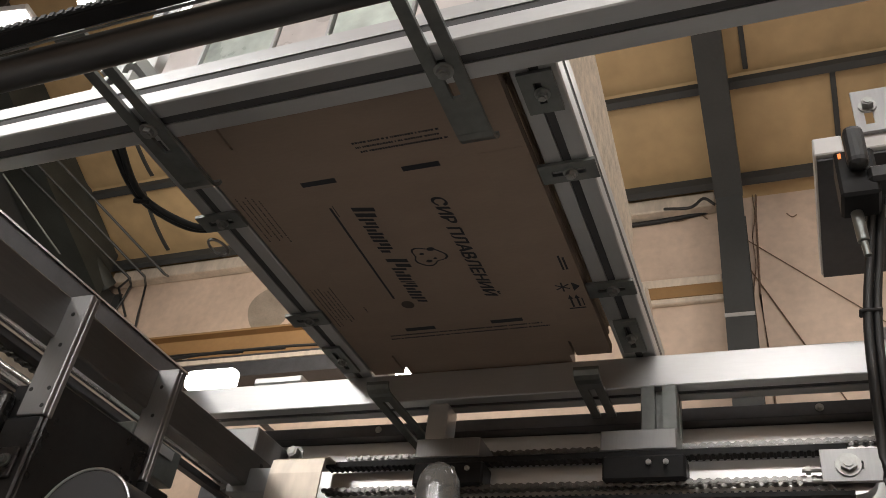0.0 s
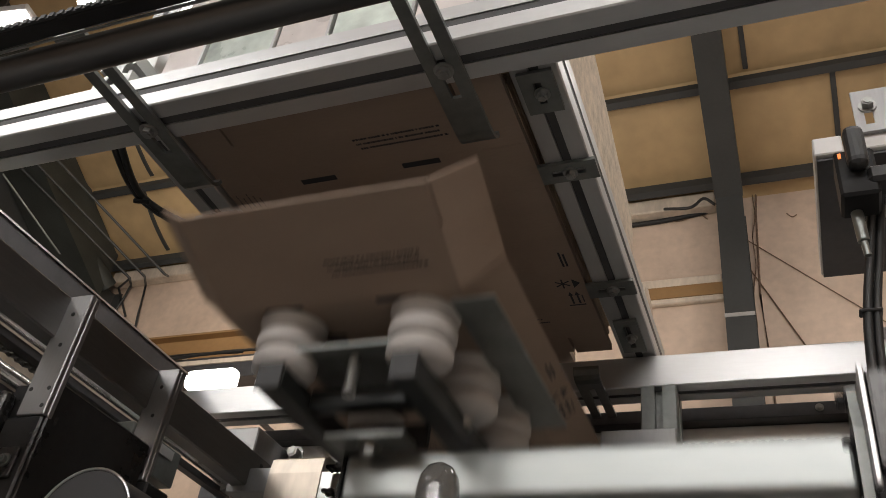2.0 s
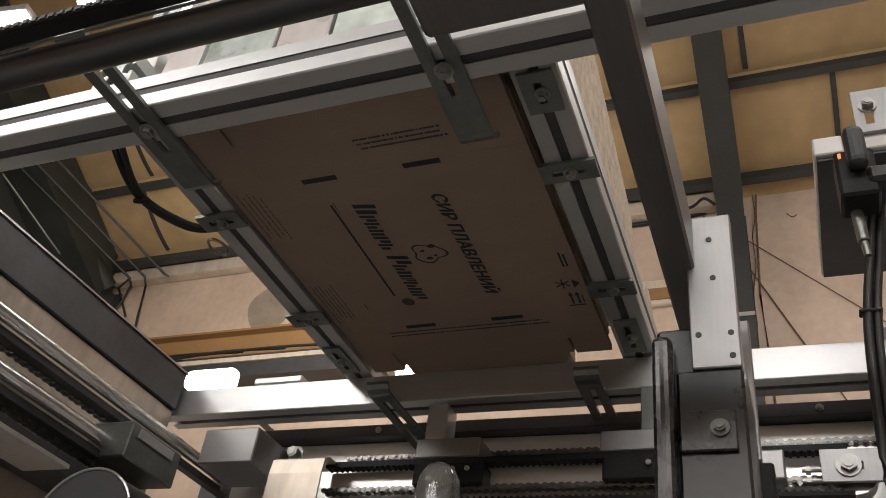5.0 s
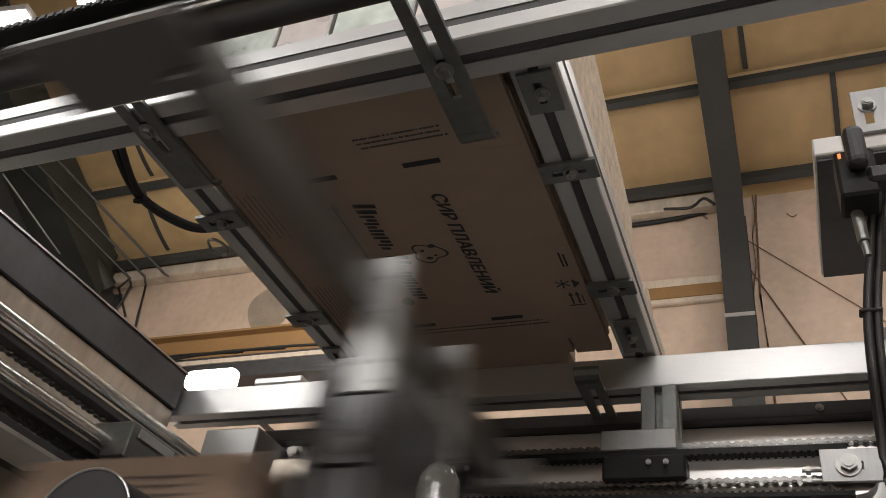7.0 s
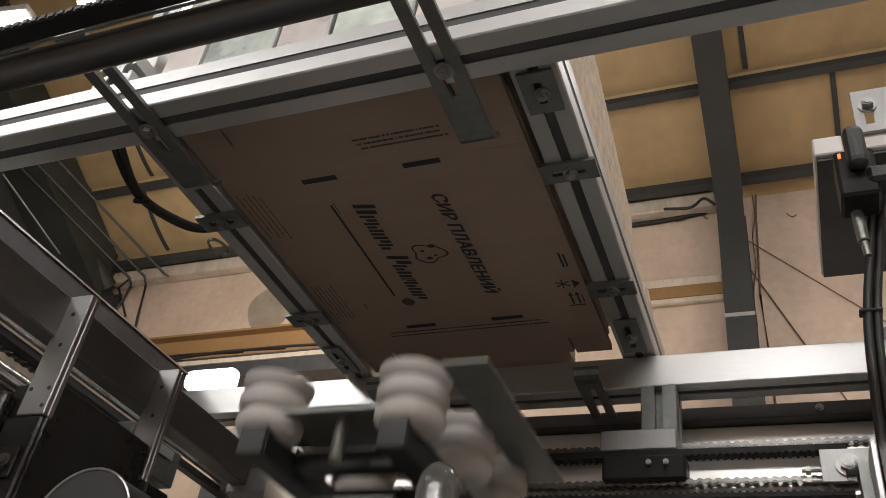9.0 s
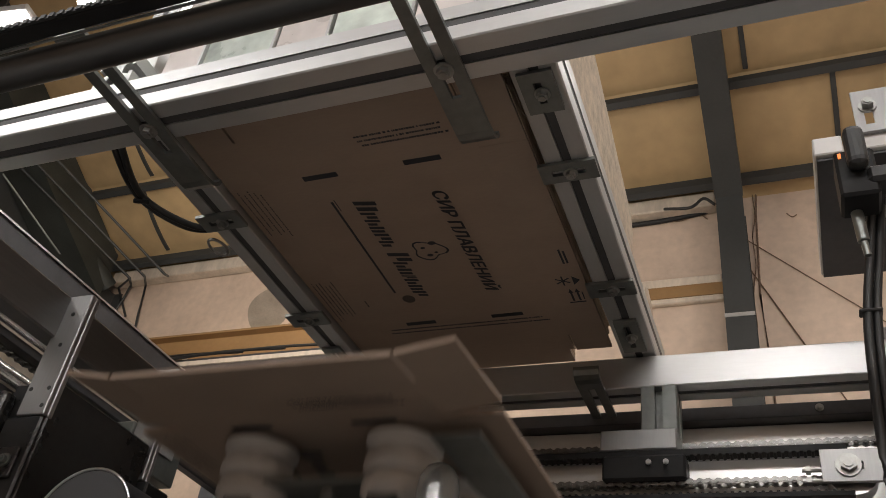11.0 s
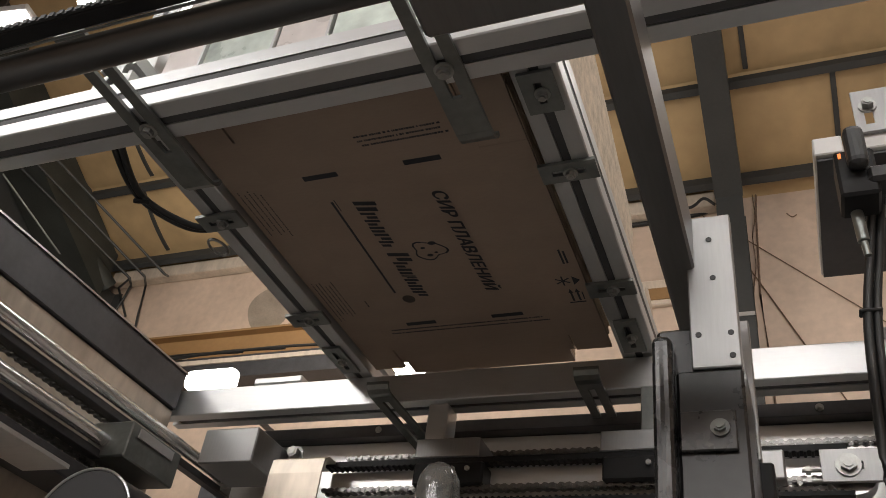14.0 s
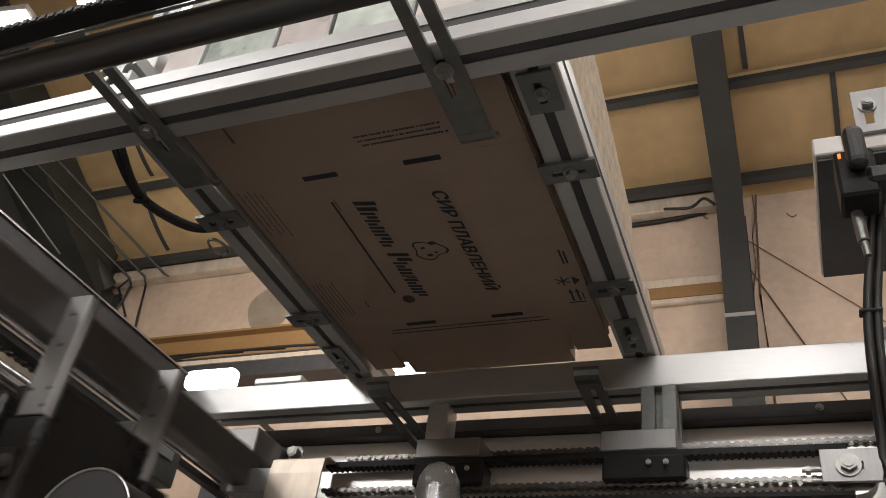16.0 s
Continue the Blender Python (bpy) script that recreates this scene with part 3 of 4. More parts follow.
# ---- far machine wall with chains, belts and tensioner ----
far = root("drive_wall", 0, 0, 0, "stainless machine wall with roller chains, toothed belts and tensioner", "machine frame")
part("channel_lip", box(-0.83, 0.30, 1.08, 1.125, 0.537, 0.556, 0.001), DARK, far)
part("wall_sheet", box(-0.83, 0.30, 1.10, 1.125, 0.30, 0.536, 0.001), SHEET, far)
part("wall_lower", box(-0.83, 0.30, 1.10, 1.125, -1.3, 0.298), SHEET, far)
part("channel_floor", box(-0.83, 0.30, 1.02, 1.098, 0.376, 0.380), SHEET, far)
for z, y, x0, x1 in ((0.4855, 1.05, -0.60, 0.10), (0.418, 1.0, -0.60, 0.06)):
    own = chain_mesh(x1 - x0, 0.0102)
    bmesh.ops.translate(own, verts=own.verts[:], vec=(x0, y, z))
    tagged(part("roller_chain", own, CHAIN, far), kind="stuff")
part("chain_guide", box(-0.6, 0.13, 1.058, 1.099, 0.474, 0.479, 0.001), STEEL, far)
part("chain_guide", box(-0.6, 0.06, 1.012, 1.03, 0.385, 0.4295, 0.001), SHEET, far)
part("belt", toothed_belt(-0.605, 0.05, 0.994, 1.01, 0.4515, 0.007, False), SLOTBLACK, far)
part("belt", toothed_belt(-0.605, 0.05, 0.977, 0.99, 0.392, 0.005, True), SLOTBLACK, far)
part("belt_backing", box(-0.605, 0.02, 1.0165, 1.0205, 0.431, 0.452), SHEET, far)
for x0, x1 in ((-0.473, -0.383), (-0.226, -0.134)):
    b = part("mount_block", box(x0, x1, 0.992, 1.06, 0.459, 0.486, 0.0015), PLATE, far)
    part("lower_block", box(x0 + 0.004, x1 + 0.01, 0.985, 1.05, 0.418, 0.45, 0.003), SLOTBLACK, b)
    for dx in (0.06, 0.08):
        part("bolt", hexbolt((x0 + dx, 0.984, 0.438), (0, -1, 0), 0.0035, 0.003, False), BOLT, b)
# tensioner
ten = part("tensioner_plate", plate_grid([0.02, 0.034, 0.062, 0.10], [0.4040, 0.4170, 0.4260, 0.4405], {(1, 1)}, -0.006, 0.0), PLATE, far)
for v in ten.data.vertices:
    v.co = (v.co.x, 0.975 + v.co.z, v.co.y)
part("bolt", hexbolt((0.047, 0.968, 0.4215), (0, -1, 0), 0.009, 0.007), BOLT, ten)
part("pulley", rod((0.05, 0.982, 0.420), (0.05, 1.008, 0.420), 0.026, 28), STEEL, ten)
for z in (0.424, 0.411):
    part("tension_screw", rod((0.0, 0.985, z), (0.02, 0.985, z), 0.0028, 8), BOLT, ten)
    part("nut", rod((0.004, 0.985, z), (0.009, 0.985, z), 0.0055, 6), BOLT, ten)
part("end_post", box(0.09, 0.125, 1.03, 1.075, 0.36, 0.552, 0.002), WHITE, far)
part("corner_block", box(-0.815, -0.722, 0.985, 1.075, 0.46, 0.514, 0.002), PLATE, far)
part("knob", hexbolt((-0.712, 1.078, 0.512), (0, -1, 0), 0.009, 0.012), BOLT, far)
part("bent_sheet", strip(-0.63, 0.08, [(1.02, 0.458), (0.975, 0.456), (0.965, 0.45), (0.962, 0.43), (0.962, 0.36)], 0.003), SIDESHEET, far)
for x in (-0.58, 0.03):
    part("bolt", hexbolt((x, 1.08, 0.547), (0, -1, 0), 0.0035, 0.003), BOLT, far)

# ---- side machine wall with guide shafts and a chain ----
side = root("side_frame", 0, 0, 0, "stainless side frame with ground guide shafts and roller chain", "machine frame")
part("side_sheet", box(-0.93, -0.902, 0.2, 1.0, 0.30, 0.556, 0.001), SIDESHEET, side)
# Dark flange, made deep enough to take in the shade on the sheet below.
part("top_flange_and_shade", box(-0.93, -0.897, 0.2, 1.0, 0.557, 0.622, 0.002), DARK, side)
part("flange_edge", box(-0.8968, -0.8945, 0.2, 1.0, 0.6195, 0.6225), STEEL, side)
part("side_lower", box(-0.93, -0.902, 0.2, 1.0, -1.3, 0.298), SHEET, side)
part("guide_shaft", rod((-0.85, 0.2, 0.487), (-0.85, 1.16, 0.487), 0.0095, 20), CHROME, side)
part("shaft_rail", box(-0.866, -0.85, 0.2, 1.16, 0.463, 0.474, 0.001), DARK, side)
part("shaft_clamp", rod((-0.85, 1.10, 0.487), (-0.85, 1.125, 0.487), 0.019, 24), BOLT, side)
# Dark plate added to fit the view: it hides the cream wall behind.
part("dark_gap_filler", box(-0.94, -0.832, 1.165, 1.172, -1.3, 0.505), DARK, side)
part("guide_shaft", rod((-0.85, 0.2, 0.428), (-0.85, 0.84, 0.428), 0.0095, 20), CHROME, side)
part("shaft_rail", box(-0.866, -0.85, 0.2, 0.84, 0.404, 0.415, 0.001), DARK, side)
own = chain_mesh(0.75)
bmesh.ops.rotate(own, verts=own.verts[:], matrix=Matrix.Rotation(radians(90), 3, "Z"))
bmesh.ops.translate(own, verts=own.verts[:], vec=(-0.875, 0.2, 0.466))
tagged(part("roller_chain", own, CHAIN, side), kind="stuff")
own = chain_mesh(0.75)
bmesh.ops.rotate(own, verts=own.verts[:], matrix=Matrix.Rotation(radians(90), 3, "Z"))
bmesh.ops.translate(own, verts=own.verts[:], vec=(-0.875, 0.2, 0.403))
tagged(part("roller_chain", own, CHAIN, side), kind="stuff")
part("bearing_block", box(-0.88, -0.81, 0.835, 0.945, 0.405, 0.455, 0.002), ZINC, side)
part("block_plate", box(-0.8098, -0.8075, 0.85, 0.925, 0.437, 0.45), ALU, side)
part("lower_sheet", box(-0.86, -0.79, 0.3, 0.74, 0.345, 0.35), SHEET, side)
part("side_rail", box(-0.9, -0.83, 0.2, 0.98, 0.352, 0.378, 0.002), DARK, side)

# ---- near gantry shaft with belt above the camera ----
nearframe = root("near_drive", 0, 0, 0, "dark guide shaft and toothed belt on the near machine side", "machine frame")
part("guide_shaft", rod((-1.0, 0.283, 0.447), (0.4, 0.283, 0.447), 0.0125, 32), SHAFTDARK, nearframe)
part("shaft_support", box(-1.0, 0.4, 0.285, 0.290, 0.462, 0.474, 0.001), STEEL, nearframe)
part("belt_beam", box(-1.0, -0.1, 0.2535, 0.2665, 0.452, 0.457, 0.001), SLOTBLACK, nearframe)
# Bright steel strip imitates a lit edge between belt and shaft.
part("lit_edge_strip", box(-1.0, 0.4, 0.2675, 0.2690, 0.4515, 0.4535), STEEL, nearframe)
own = box(-1.0, -0.1, 0.2512, 0.2530, 0.452, 0.456)
for k in range(110):
    box(-0.998 + k * 0.008, -0.9935 + k * 0.008, 0.2502, 0.2512, 0.452, 0.456, 0, own)
part("toothed_belt", own, BLACK, nearframe)
for x in (-1.0, 0.4):
    part("end_plate", box(x - 0.012, x + 0.012, 0.2, 0.31, -1.3, 0.5, 0.002), SHEET, nearframe)


# ---- vertical lift module beside the magazine ----
lift = root("lift_module", 0, 0, 0, "pale aluminium lift slide with a black sensor and cables", "lift module")
part("slide_beam", box(0.0535, 0.0835, 0.782, 1.015, 0.70, 0.725, 0.0015), WHITE, lift)
part("slide_beam", box(0.0855, 0.16, 0.782, 1.015, 0.70, 0.725, 0.0015), WHITE, lift)
# Dark sheet stands for the shade under the white slide beams.
part("slide_underside_shade", box(0.0555, 0.16, 0.788, 1.012, 0.6955, 0.699), DARK, lift)
angle = part("angle_bracket", plate_grid([0.1, 0.110, 0.119, 0.18], [0.718, 0.729, 0.75, 0.781], {(1, 1)}, 0, 0.005), PLATE, lift)
for v in angle.data.vertices:
    v.co = (v.co.x, 0.781 - v.co.z, v.co.y)
part("bolt", hexbolt((0.1146, 0.7755, 0.7547), (0, -1, 0), 0.0065, 0.008), BOLT, angle)
sens = part("sensor_body", box(0.068, 0.105, 0.735, 0.775, 0.60, 0.66, 0.003), SLOTBLACK, lift)
part("sensor_head", box(0.078, 0.098, 0.715, 0.735, 0.625, 0.677, 0.008, seg=3), BLACK, sens)
part("indicator", box(0.0715, 0.0745, 0.7335, 0.736, 0.648, 0.654), ORANGE, sens)
part("sensor_arm", box(0.095, 0.14, 0.73, 0.76, 0.612, 0.632, 0.004), BLACK, sens)
part("column", box(0.125, 0.17, 0.80, 0.90, -1.3, 0.70, 0.003), ALU, lift)
for dx, r in ((0.0, 0.0048), (0.0085, 0.004)):
    part("cable", tube(curve_points([(0.098 + dx, 0.772, 0.612), (0.089 + dx, 0.785, 0.565), (0.0765 + dx, 0.79, 0.494), (0.0705 + dx * 0.9, 0.79, 0.415), (0.068 + dx * 0.8, 0.79, 0.33), (0.07 + dx, 0.79, 0.1)], 30), r), BLACK, lift)
part("cable_tie", box(0.069, 0.09, 0.783, 0.797, 0.496, 0.4985, 0.001), SLOTGREY, lift)
part("connector", rod((0.082, 0.765, 0.601), (0.0835, 0.768, 0.566), 0.0058, 16), ZINC, lift, "grey metal cable connector")
part("connector_stem", rod((0.0835, 0.768, 0.5655), (0.085, 0.77, 0.55), 0.0036, 12), ZINC, lift)

# ---- low things near the camera ----
drum = root("drum", -0.455, 0.45, 0.168, "dark polished round drum end", "drum")
part("drum_body", rod((-0.0, 0.0, 0.0), (0.0, 0.1, 0.0), 0.041, 40), DRUMMAT, drum)
part("rim", tube([(0.0412 * math.cos(a), 0.0, 0.0412 * math.sin(a)) for a in (2 * math.pi * i / 48 for i in range(49))], 0.0012, 6), STEEL, drum)
part("stand", box(-0.02, 0.02, 0.0, 0.06, -1.468, -0.03), DARK, drum)
dome = root("glass_sleeve", -0.262, 0.6, 0.1, "clear rounded plastic sleeve standing upright", "sleeve")
part("sleeve", lathe([(0.017, 0.0), (0.017, 0.15), (0.0155, 0.16), (0.011, 0.168), (0.004, 0.172)], 24), GLASS, dome)
part("stand", rod((0, 0, -1.4), (0, 0, 0), 0.012, 12), DARK, dome)
# Table out of view, added: blanks rest on it and it shapes bounced light.
table = root("bounce_table", -0.45, 0.75, -0.2, "unseen grey steel table added under the magazine, shaping the bounced light", "table")
part("top", box(-0.44, 0.83, -1.1, 0.33, -0.02, 0.0, 0.002), TABLETOP, table)
for x in (-0.42, 0.78):
    for y in (-1.05, 0.28):
        part("leg", box(x, x + 0.03, y, y + 0.03, -1.1, -0.02), DARK, table)


# ---- cardboard blanks ----
CX, CY = -0.3895, 0.750      # centre of a blank in the magazine
TH = 0.004


def bars(items, z=-0.0004):
    """Dark bars: (x0, x1, y0, y1) each, films under the sheet for print and slot shade."""
    own = bmesh.new()
    for x0, x1, y0, y1 in items:
        own.faces.new([own.verts.new((x, y, z)) for x, y in ((x0, y0), (x0, y1), (x1, y1), (x1, y0))])
    return own


def written(body, size, length):
    """Slanted lettering that reads along +y with its top towards +x, facing down."""
    cu = bpy.data.curves.new("lettering", "FONT")
    cu.body, cu.size, cu.shear = body, size, 0.2
    ob = bpy.data.objects.new("lettering", cu)
    scene.collection.objects.link(ob)
    bpy.context.view_layer.update()
    me = bpy.data.meshes.new_from_object(ob.evaluated_get(bpy.context.evaluated_depsgraph_get()))
    bpy.data.objects.remove(ob)
    xs = [v.co.x for v in me.vertices]
    k = length / (max(xs) - min(xs))
    own = bmesh.new()
    own.from_mesh(me)
    bpy.data.meshes.remove(me)
    for v in own.verts:
        x, y = (v.co.x - min(xs)) * k, v.co.y
        v.co = (y, x, 0)
    # the bold stroke: the same letters once more, a hair aside
    thin = own.copy()
    for k in (1, 2):
        bold = thin.copy()
        bmesh.ops.translate(bold, verts=bold.verts[:], vec=(0.0005 * k, 0.0009 * k, -0.00006 * k))
        merge(own, bold)
    thin.free()
    return own


def text_lines(x0, x1, y, n, gap, seed, along="x", h=0.0026):
    """Unreadable fine print: rows of short bars like words."""
    rnd = random.Random(seed)
    out = []
    for k in range(n):
        c = y + k * gap
        a, end = x0 + rnd.random() * 0.012, x1 - rnd.random() * 0.018
        while a < end:
            b = min(end, a + rnd.uniform(0.0012, 0.0034))
            out.append((a, b, c, c + h) if along == "x" else (c, c + h, a, b))
            a = b + (0.0022 if rnd.random() < 0.18 else 0.0006)
    return out


def make_blank(name, printed=True):
    b = root(name, CX, CY, 0.601, "flat brown cardboard carton blank printed with dark lettering", "carton blank", "carton blanks")
    w, e = 0.1255, 0.262
    xs = [-w, -0.080, -0.038, 0.040, 0.082, w]
    xs = [-w, -0.119] + xs[1:-1] + [0.119, w]
    ys = [-0.1535, -0.1505, 0.1475, 0.1515, 0.247, 0.279]
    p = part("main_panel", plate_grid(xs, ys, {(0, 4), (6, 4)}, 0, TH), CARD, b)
    near = part("near_flap", plate_grid(xs, [-0.262 + 0.1535, -0.0035, -0.00003], set(), 0, TH), CARD, b)
    near.location = (0, -0.1535, 0)
    for s in (-1, 1):
        hinge_y = [-0.1533, -0.15, 0.212, 0.262 if s < 0 else 0.25]
        cf = part("corner_flap", plate_grid([0.00003, 0.003, 0.05] if s > 0 else [-0.05, -0.003, -0.00003], [-0.262 + 0.1535, -0.218 + 0.1535, -0.00003], {(0, 0)} if s > 0 else {(1, 0)}, 0, TH), CARD, near)
        cf.location = (s * w, 0, 0)
        fx = [0.00003, 0.003, 0.05] if s > 0 else [-0.05, -0.003, -0.00003]
        fl = part("side_flap", plate_grid(fx, hinge_y, {(0, 2)} if s > 0 else {(1, 2)}, 0, TH), CARD, b)
        fl.location = (s * w, 0, 0)
        if printed and s < 0:
            tagged(part("fine_print", bars(text_lines(-0.148, -0.055, -0.043, 5, 0.0065, 3, "y", 0.0016) + text_lines(0.035, 0.13, -0.043, 6, 0.0055, 4, "y", 0.0016)), INKLIGHT, fl), kind="stuff")
        if printed and s > 0:
            own = bars([(0.0265, 0.029, 0.114, 0.134), (0.0345, 0.037, 0.114, 0.134), (0.0215, 0.042, 0.1355, 0.138), (0.0405, 0.042, 0.116, 0.132), (0.033, 0.0355, 0.028, 0.056), (0.0375, 0.040, 0.032, 0.056)])
            for a in range(3):
                q = bars([(-0.001, 0.001, -0.0095, 0.0095)])
                bmesh.ops.rotate(q, verts=q.verts[:], matrix=Matrix.Rotation(radians(60 * a), 3, "Z"))
                bmesh.ops.translate(q, verts=q.verts[:], vec=(0.024, 0.090, 0))
                merge(own, q)
            q = bmesh.new()
            for pts in (((0.036, 0.082), (0.036, 0.1), (0.045, 0.091)), ((0.0245, 0.116), (0.031, 0.116), (0.0278, 0.108)), ((0.0325, 0.116), (0.039, 0.116), (0.0358, 0.108))):
                q.faces.new([q.verts.new((x, y, -0.0004)) for x, y in pts])
            merge(own, q)
            tagged(part("handling_mark", own, INK, fl), kind="stuff")
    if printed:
        # No slots are cut here: dark bars paint in the shade of the slot holes.
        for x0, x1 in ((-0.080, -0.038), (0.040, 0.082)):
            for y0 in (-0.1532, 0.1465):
                part("slot_hole_shade", bars([(x0, x1, y0, y0 + 0.0075)]), INK, p)
        t = part("product_name", written("СИР ПЛАВЛЕНИЙ", 0.0215, 0.192), INK, p)
        t.location = (0.0515, -0.1, -0.0004)
        # brand mark as plain slanted bars, with a rule beside it
        items, y = [], -0.103
        for k, wd in enumerate((0.019, 0.0125, 0.012, 0.0125, 0.0135, 0.0125, 0, 0.018, 0.0125, 0.014, 0.007, 0.0125, 0.0125, 0.0125)):
            if wd:
                x0, hgt = -0.0425, 0.026 if k in (0, 7) else 0.0175
                items += [(x0, x0 + hgt, y, y + wd * 0.36), (x0 + hgt * (0.0, 0.3, 0.06)[k % 3], x0 + hgt * (0.9, 1.0, 0.7)[k % 3], y + wd * 0.54, y + wd * 0.9)]
            y += wd + 0.0008 if wd else 0.011
        own = bars(items)
        for v in own.verts:
            v.co.y += (v.co.x + 0.0425) * 0.2
        tagged(part("brand_mark", own, INK, p), kind="stuff")
        tagged(part("rule", bars([(-0.0675, -0.0645, -0.107, 0.077), (-0.0625, -0.0615, -0.11, -0.09)]), INK, p), kind="stuff")
        # emblem as a plain ring, and a round seal
        own = bmesh.new()
        ring = []
        for i in range(28):
            a = 2 * math.pi * i / 28
            r = 0.0205 * (1 + 0.16 * math.cos(3 * a) + 0.08 * math.sin(5 * a))
            ring.append([own.verts.new((0.011 + f * r * math.cos(a), f * r * 0.85 * math.sin(a), -0.0004)) for f in (1.0, 0.88)])
        for i in range(28):
            a, c = ring[i], ring[(i + 1) % 28]
            own.faces.new((a[0], c[0], c[1], a[1]))
        for cx, cy, r in ((0.005, -0.006, 0.003), (0.018, 0.005, 0.0024), (0.009, 0.009, 0.004), (0.019, -0.013, 0.005)):
            own.faces.new([own.verts.new((cx + r * math.cos(a), cy + 0.7 * r * math.sin(a), -0.0004)) for a in (-2 * math.pi * i / 12 for i in range(12))])
        tagged(part("emblem", own, INK, p), kind="stuff")
        own = bmesh.new()
        own.faces.new([own.verts.new((-0.0535 + 0.0085 * math.cos(a), 0.093 + 0.0085 * math.sin(a), -0.0004)) for a in (-2 * math.pi * i / 20 for i in range(20))])
        part("seal", own, INKLIGHT, p)
        tagged(part("fine_print", bars(text_lines(-0.004, 0.112, -0.198 + 0.1535, 3, 0.0066, 5, h=0.0026)), INK, near), kind="stuff")
        tagged(part("fine_print", bars(text_lines(-0.03, 0.075, -0.045, 4, 0.0085, 15, h=0.0028), TH + 0.0005), INK, near), kind="stuff")
        tagged(part("fine_print", bars(text_lines(-0.117, 0.12, 0.1605, 2, 0.0078, 6, h=0.0028)), INK, p), kind="stuff")
        part("code_print", bars(text_lines(0.085, 0.118, -0.115, 1, 0.004, 8, "y", 0.002)), INKLIGHT, p)
    return b


blank_a = make_blank("carton_blank")
blank_b = copy_thing(blank_a, pose(CX, CY, 0.601 + TH + 0.0004))
copy_thing(blank_a, pose(CX, CY, 0.601 + 2 * (TH + 0.0004)))
# the pile above: each blank shifted a little; those above the rails lie slightly skewed
pile_rnd = random.Random(11)
plain = bpy.data.meshes.new("carton_sheet")
own = plate_grid([-0.176, -0.172, -0.1255, -0.119, -0.080, -0.038, 0.040, 0.082, 0.119, 0.1255, 0.172, 0.176], [-0.262, -0.225, -0.1535, -0.148, 0.1475, 0.1515, 0.225, 0.247, 0.279],
                 {(0, 0), (10, 0), (0, 6), (10, 6)} | {(i, 7) for i in (0, 1, 2, 8, 9, 10)} | {(i, j) for i in (4, 6) for j in (2, 4)}, 0, TH)
own.to_mesh(plain)
own.free()
plain.materials.append(CARDEDGE)
for k in range(3, 52):
    z = 0.601 + k * (TH + 0.0004)
    sh = new("carton_sheet", plain)
    free = k > 11
    sh.matrix_world = pose(CX + pile_rnd.uniform(-0.001, 0.001) + (0.012 if free else 0), CY + pile_rnd.uniform(-0.002, 0.002), z, 0, 0, pile_rnd.uniform(-0.15, 0.15))
    tagged(sh, "flat brown cardboard carton blank in the pile on the rails", "carton blank", "carton blanks")

# ---- suction arm (pose at the top of its stroke) ----
arm = root("suction_arm", -0.385, 0.72, 0.6, "lifting arm with white suction cups on dark square tubes", "suction arm")


def at(bm, x, y, z):
    bmesh.ops.translate(bm, verts=bm.verts[:], vec=(x, y, z))
    return bm


AX, AY, AZ = 0.385, -0.72, -0.6


def armpart(name, bm, material, parent=None, label=""):
    """A part given in the place's coordinates at the top of the stroke."""
    at(bm, AX, AY, AZ)
    return part(name, bm, material, parent or arm, label)


bar = armpart("cross_bar", box(-0.416, 0.042, 0.718, 0.75, 0.456, 0.503, 0.005, seg=3), ARMGREY)
armpart("end_cap", box(-0.419, -0.4165, 0.717, 0.751, 0.455, 0.504, 0.001), SLOTBLACK)
for x in (-0.450, -0.313):
    tb = armpart("square_tube", box(x - 0.013, x + 0.013, 0.61, 0.86, 0.520, 0.546, 0.002), ARMDARK)
    armpart("end_cap", box(x - 0.0135, x + 0.0135, 0.606, 0.61, 0.5195, 0.5465, 0.001), BLACK, tb)
CUPS = [(-0.311, 0.632), (-0.302, 0.735), (-0.297, 0.828), (-0.453, 0.632), (-0.455, 0.838)]
for x, y in CUPS:
    own = lathe([(0.010, -0.058), (0.020, -0.057), (0.028, -0.053), (0.0315, -0.047), (0.0315, -0.040), (0.0295, -0.0365), (0.0262, -0.035), (0.0262, -0.033), (0.030, -0.0315), (0.0325, -0.027),
                 (0.0328, -0.020), (0.031, -0.0155), (0.0272, -0.014), (0.0272, -0.012), (0.031, -0.0095), (0.0335, -0.004), (0.034, 0.0)], 32)
    cup = armpart("suction_cup", at(own, x, y, 0.6), CUP, None, "white bellows suction cup")
    armpart("fitting", rod((x, y, 0.534), (x, y, 0.552), 0.009, 12), BOLT, cup)
    armpart("cup_arm", box(min(x, -0.313 if x > -0.4 else -0.45), max(x, -0.313 if x > -0.4 else -0.45) + 0.002, y - 0.008, y + 0.008, 0.536, 0.5465), ARMDARK, cup)
armpart("centre_plate", box(-0.437, -0.326, 0.612, 0.69, 0.560, 0.565, 0.001), ZINC)
armpart("side_plate", box(-0.275, -0.232, 0.60, 0.86, 0.5905, 0.5935, 0.001), ZINC)
armpart("clamp_block", box(-0.437, -0.326, 0.662, 0.684, 0.528, 0.546, 0.002), ARMDARK)
armpart("bracket", box(-0.425, -0.34, 0.682, 0.72, 0.503, 0.509, 0.001), ZINC)
armpart("bolt", hexbolt((-0.384, 0.702, 0.503), (0, 0, -1), 0.009, 0.008), BOLT)
armpart("rubber_pad", box(-0.42, -0.33, 0.712, 0.722, 0.505, 0.53, 0.002), BLACK)
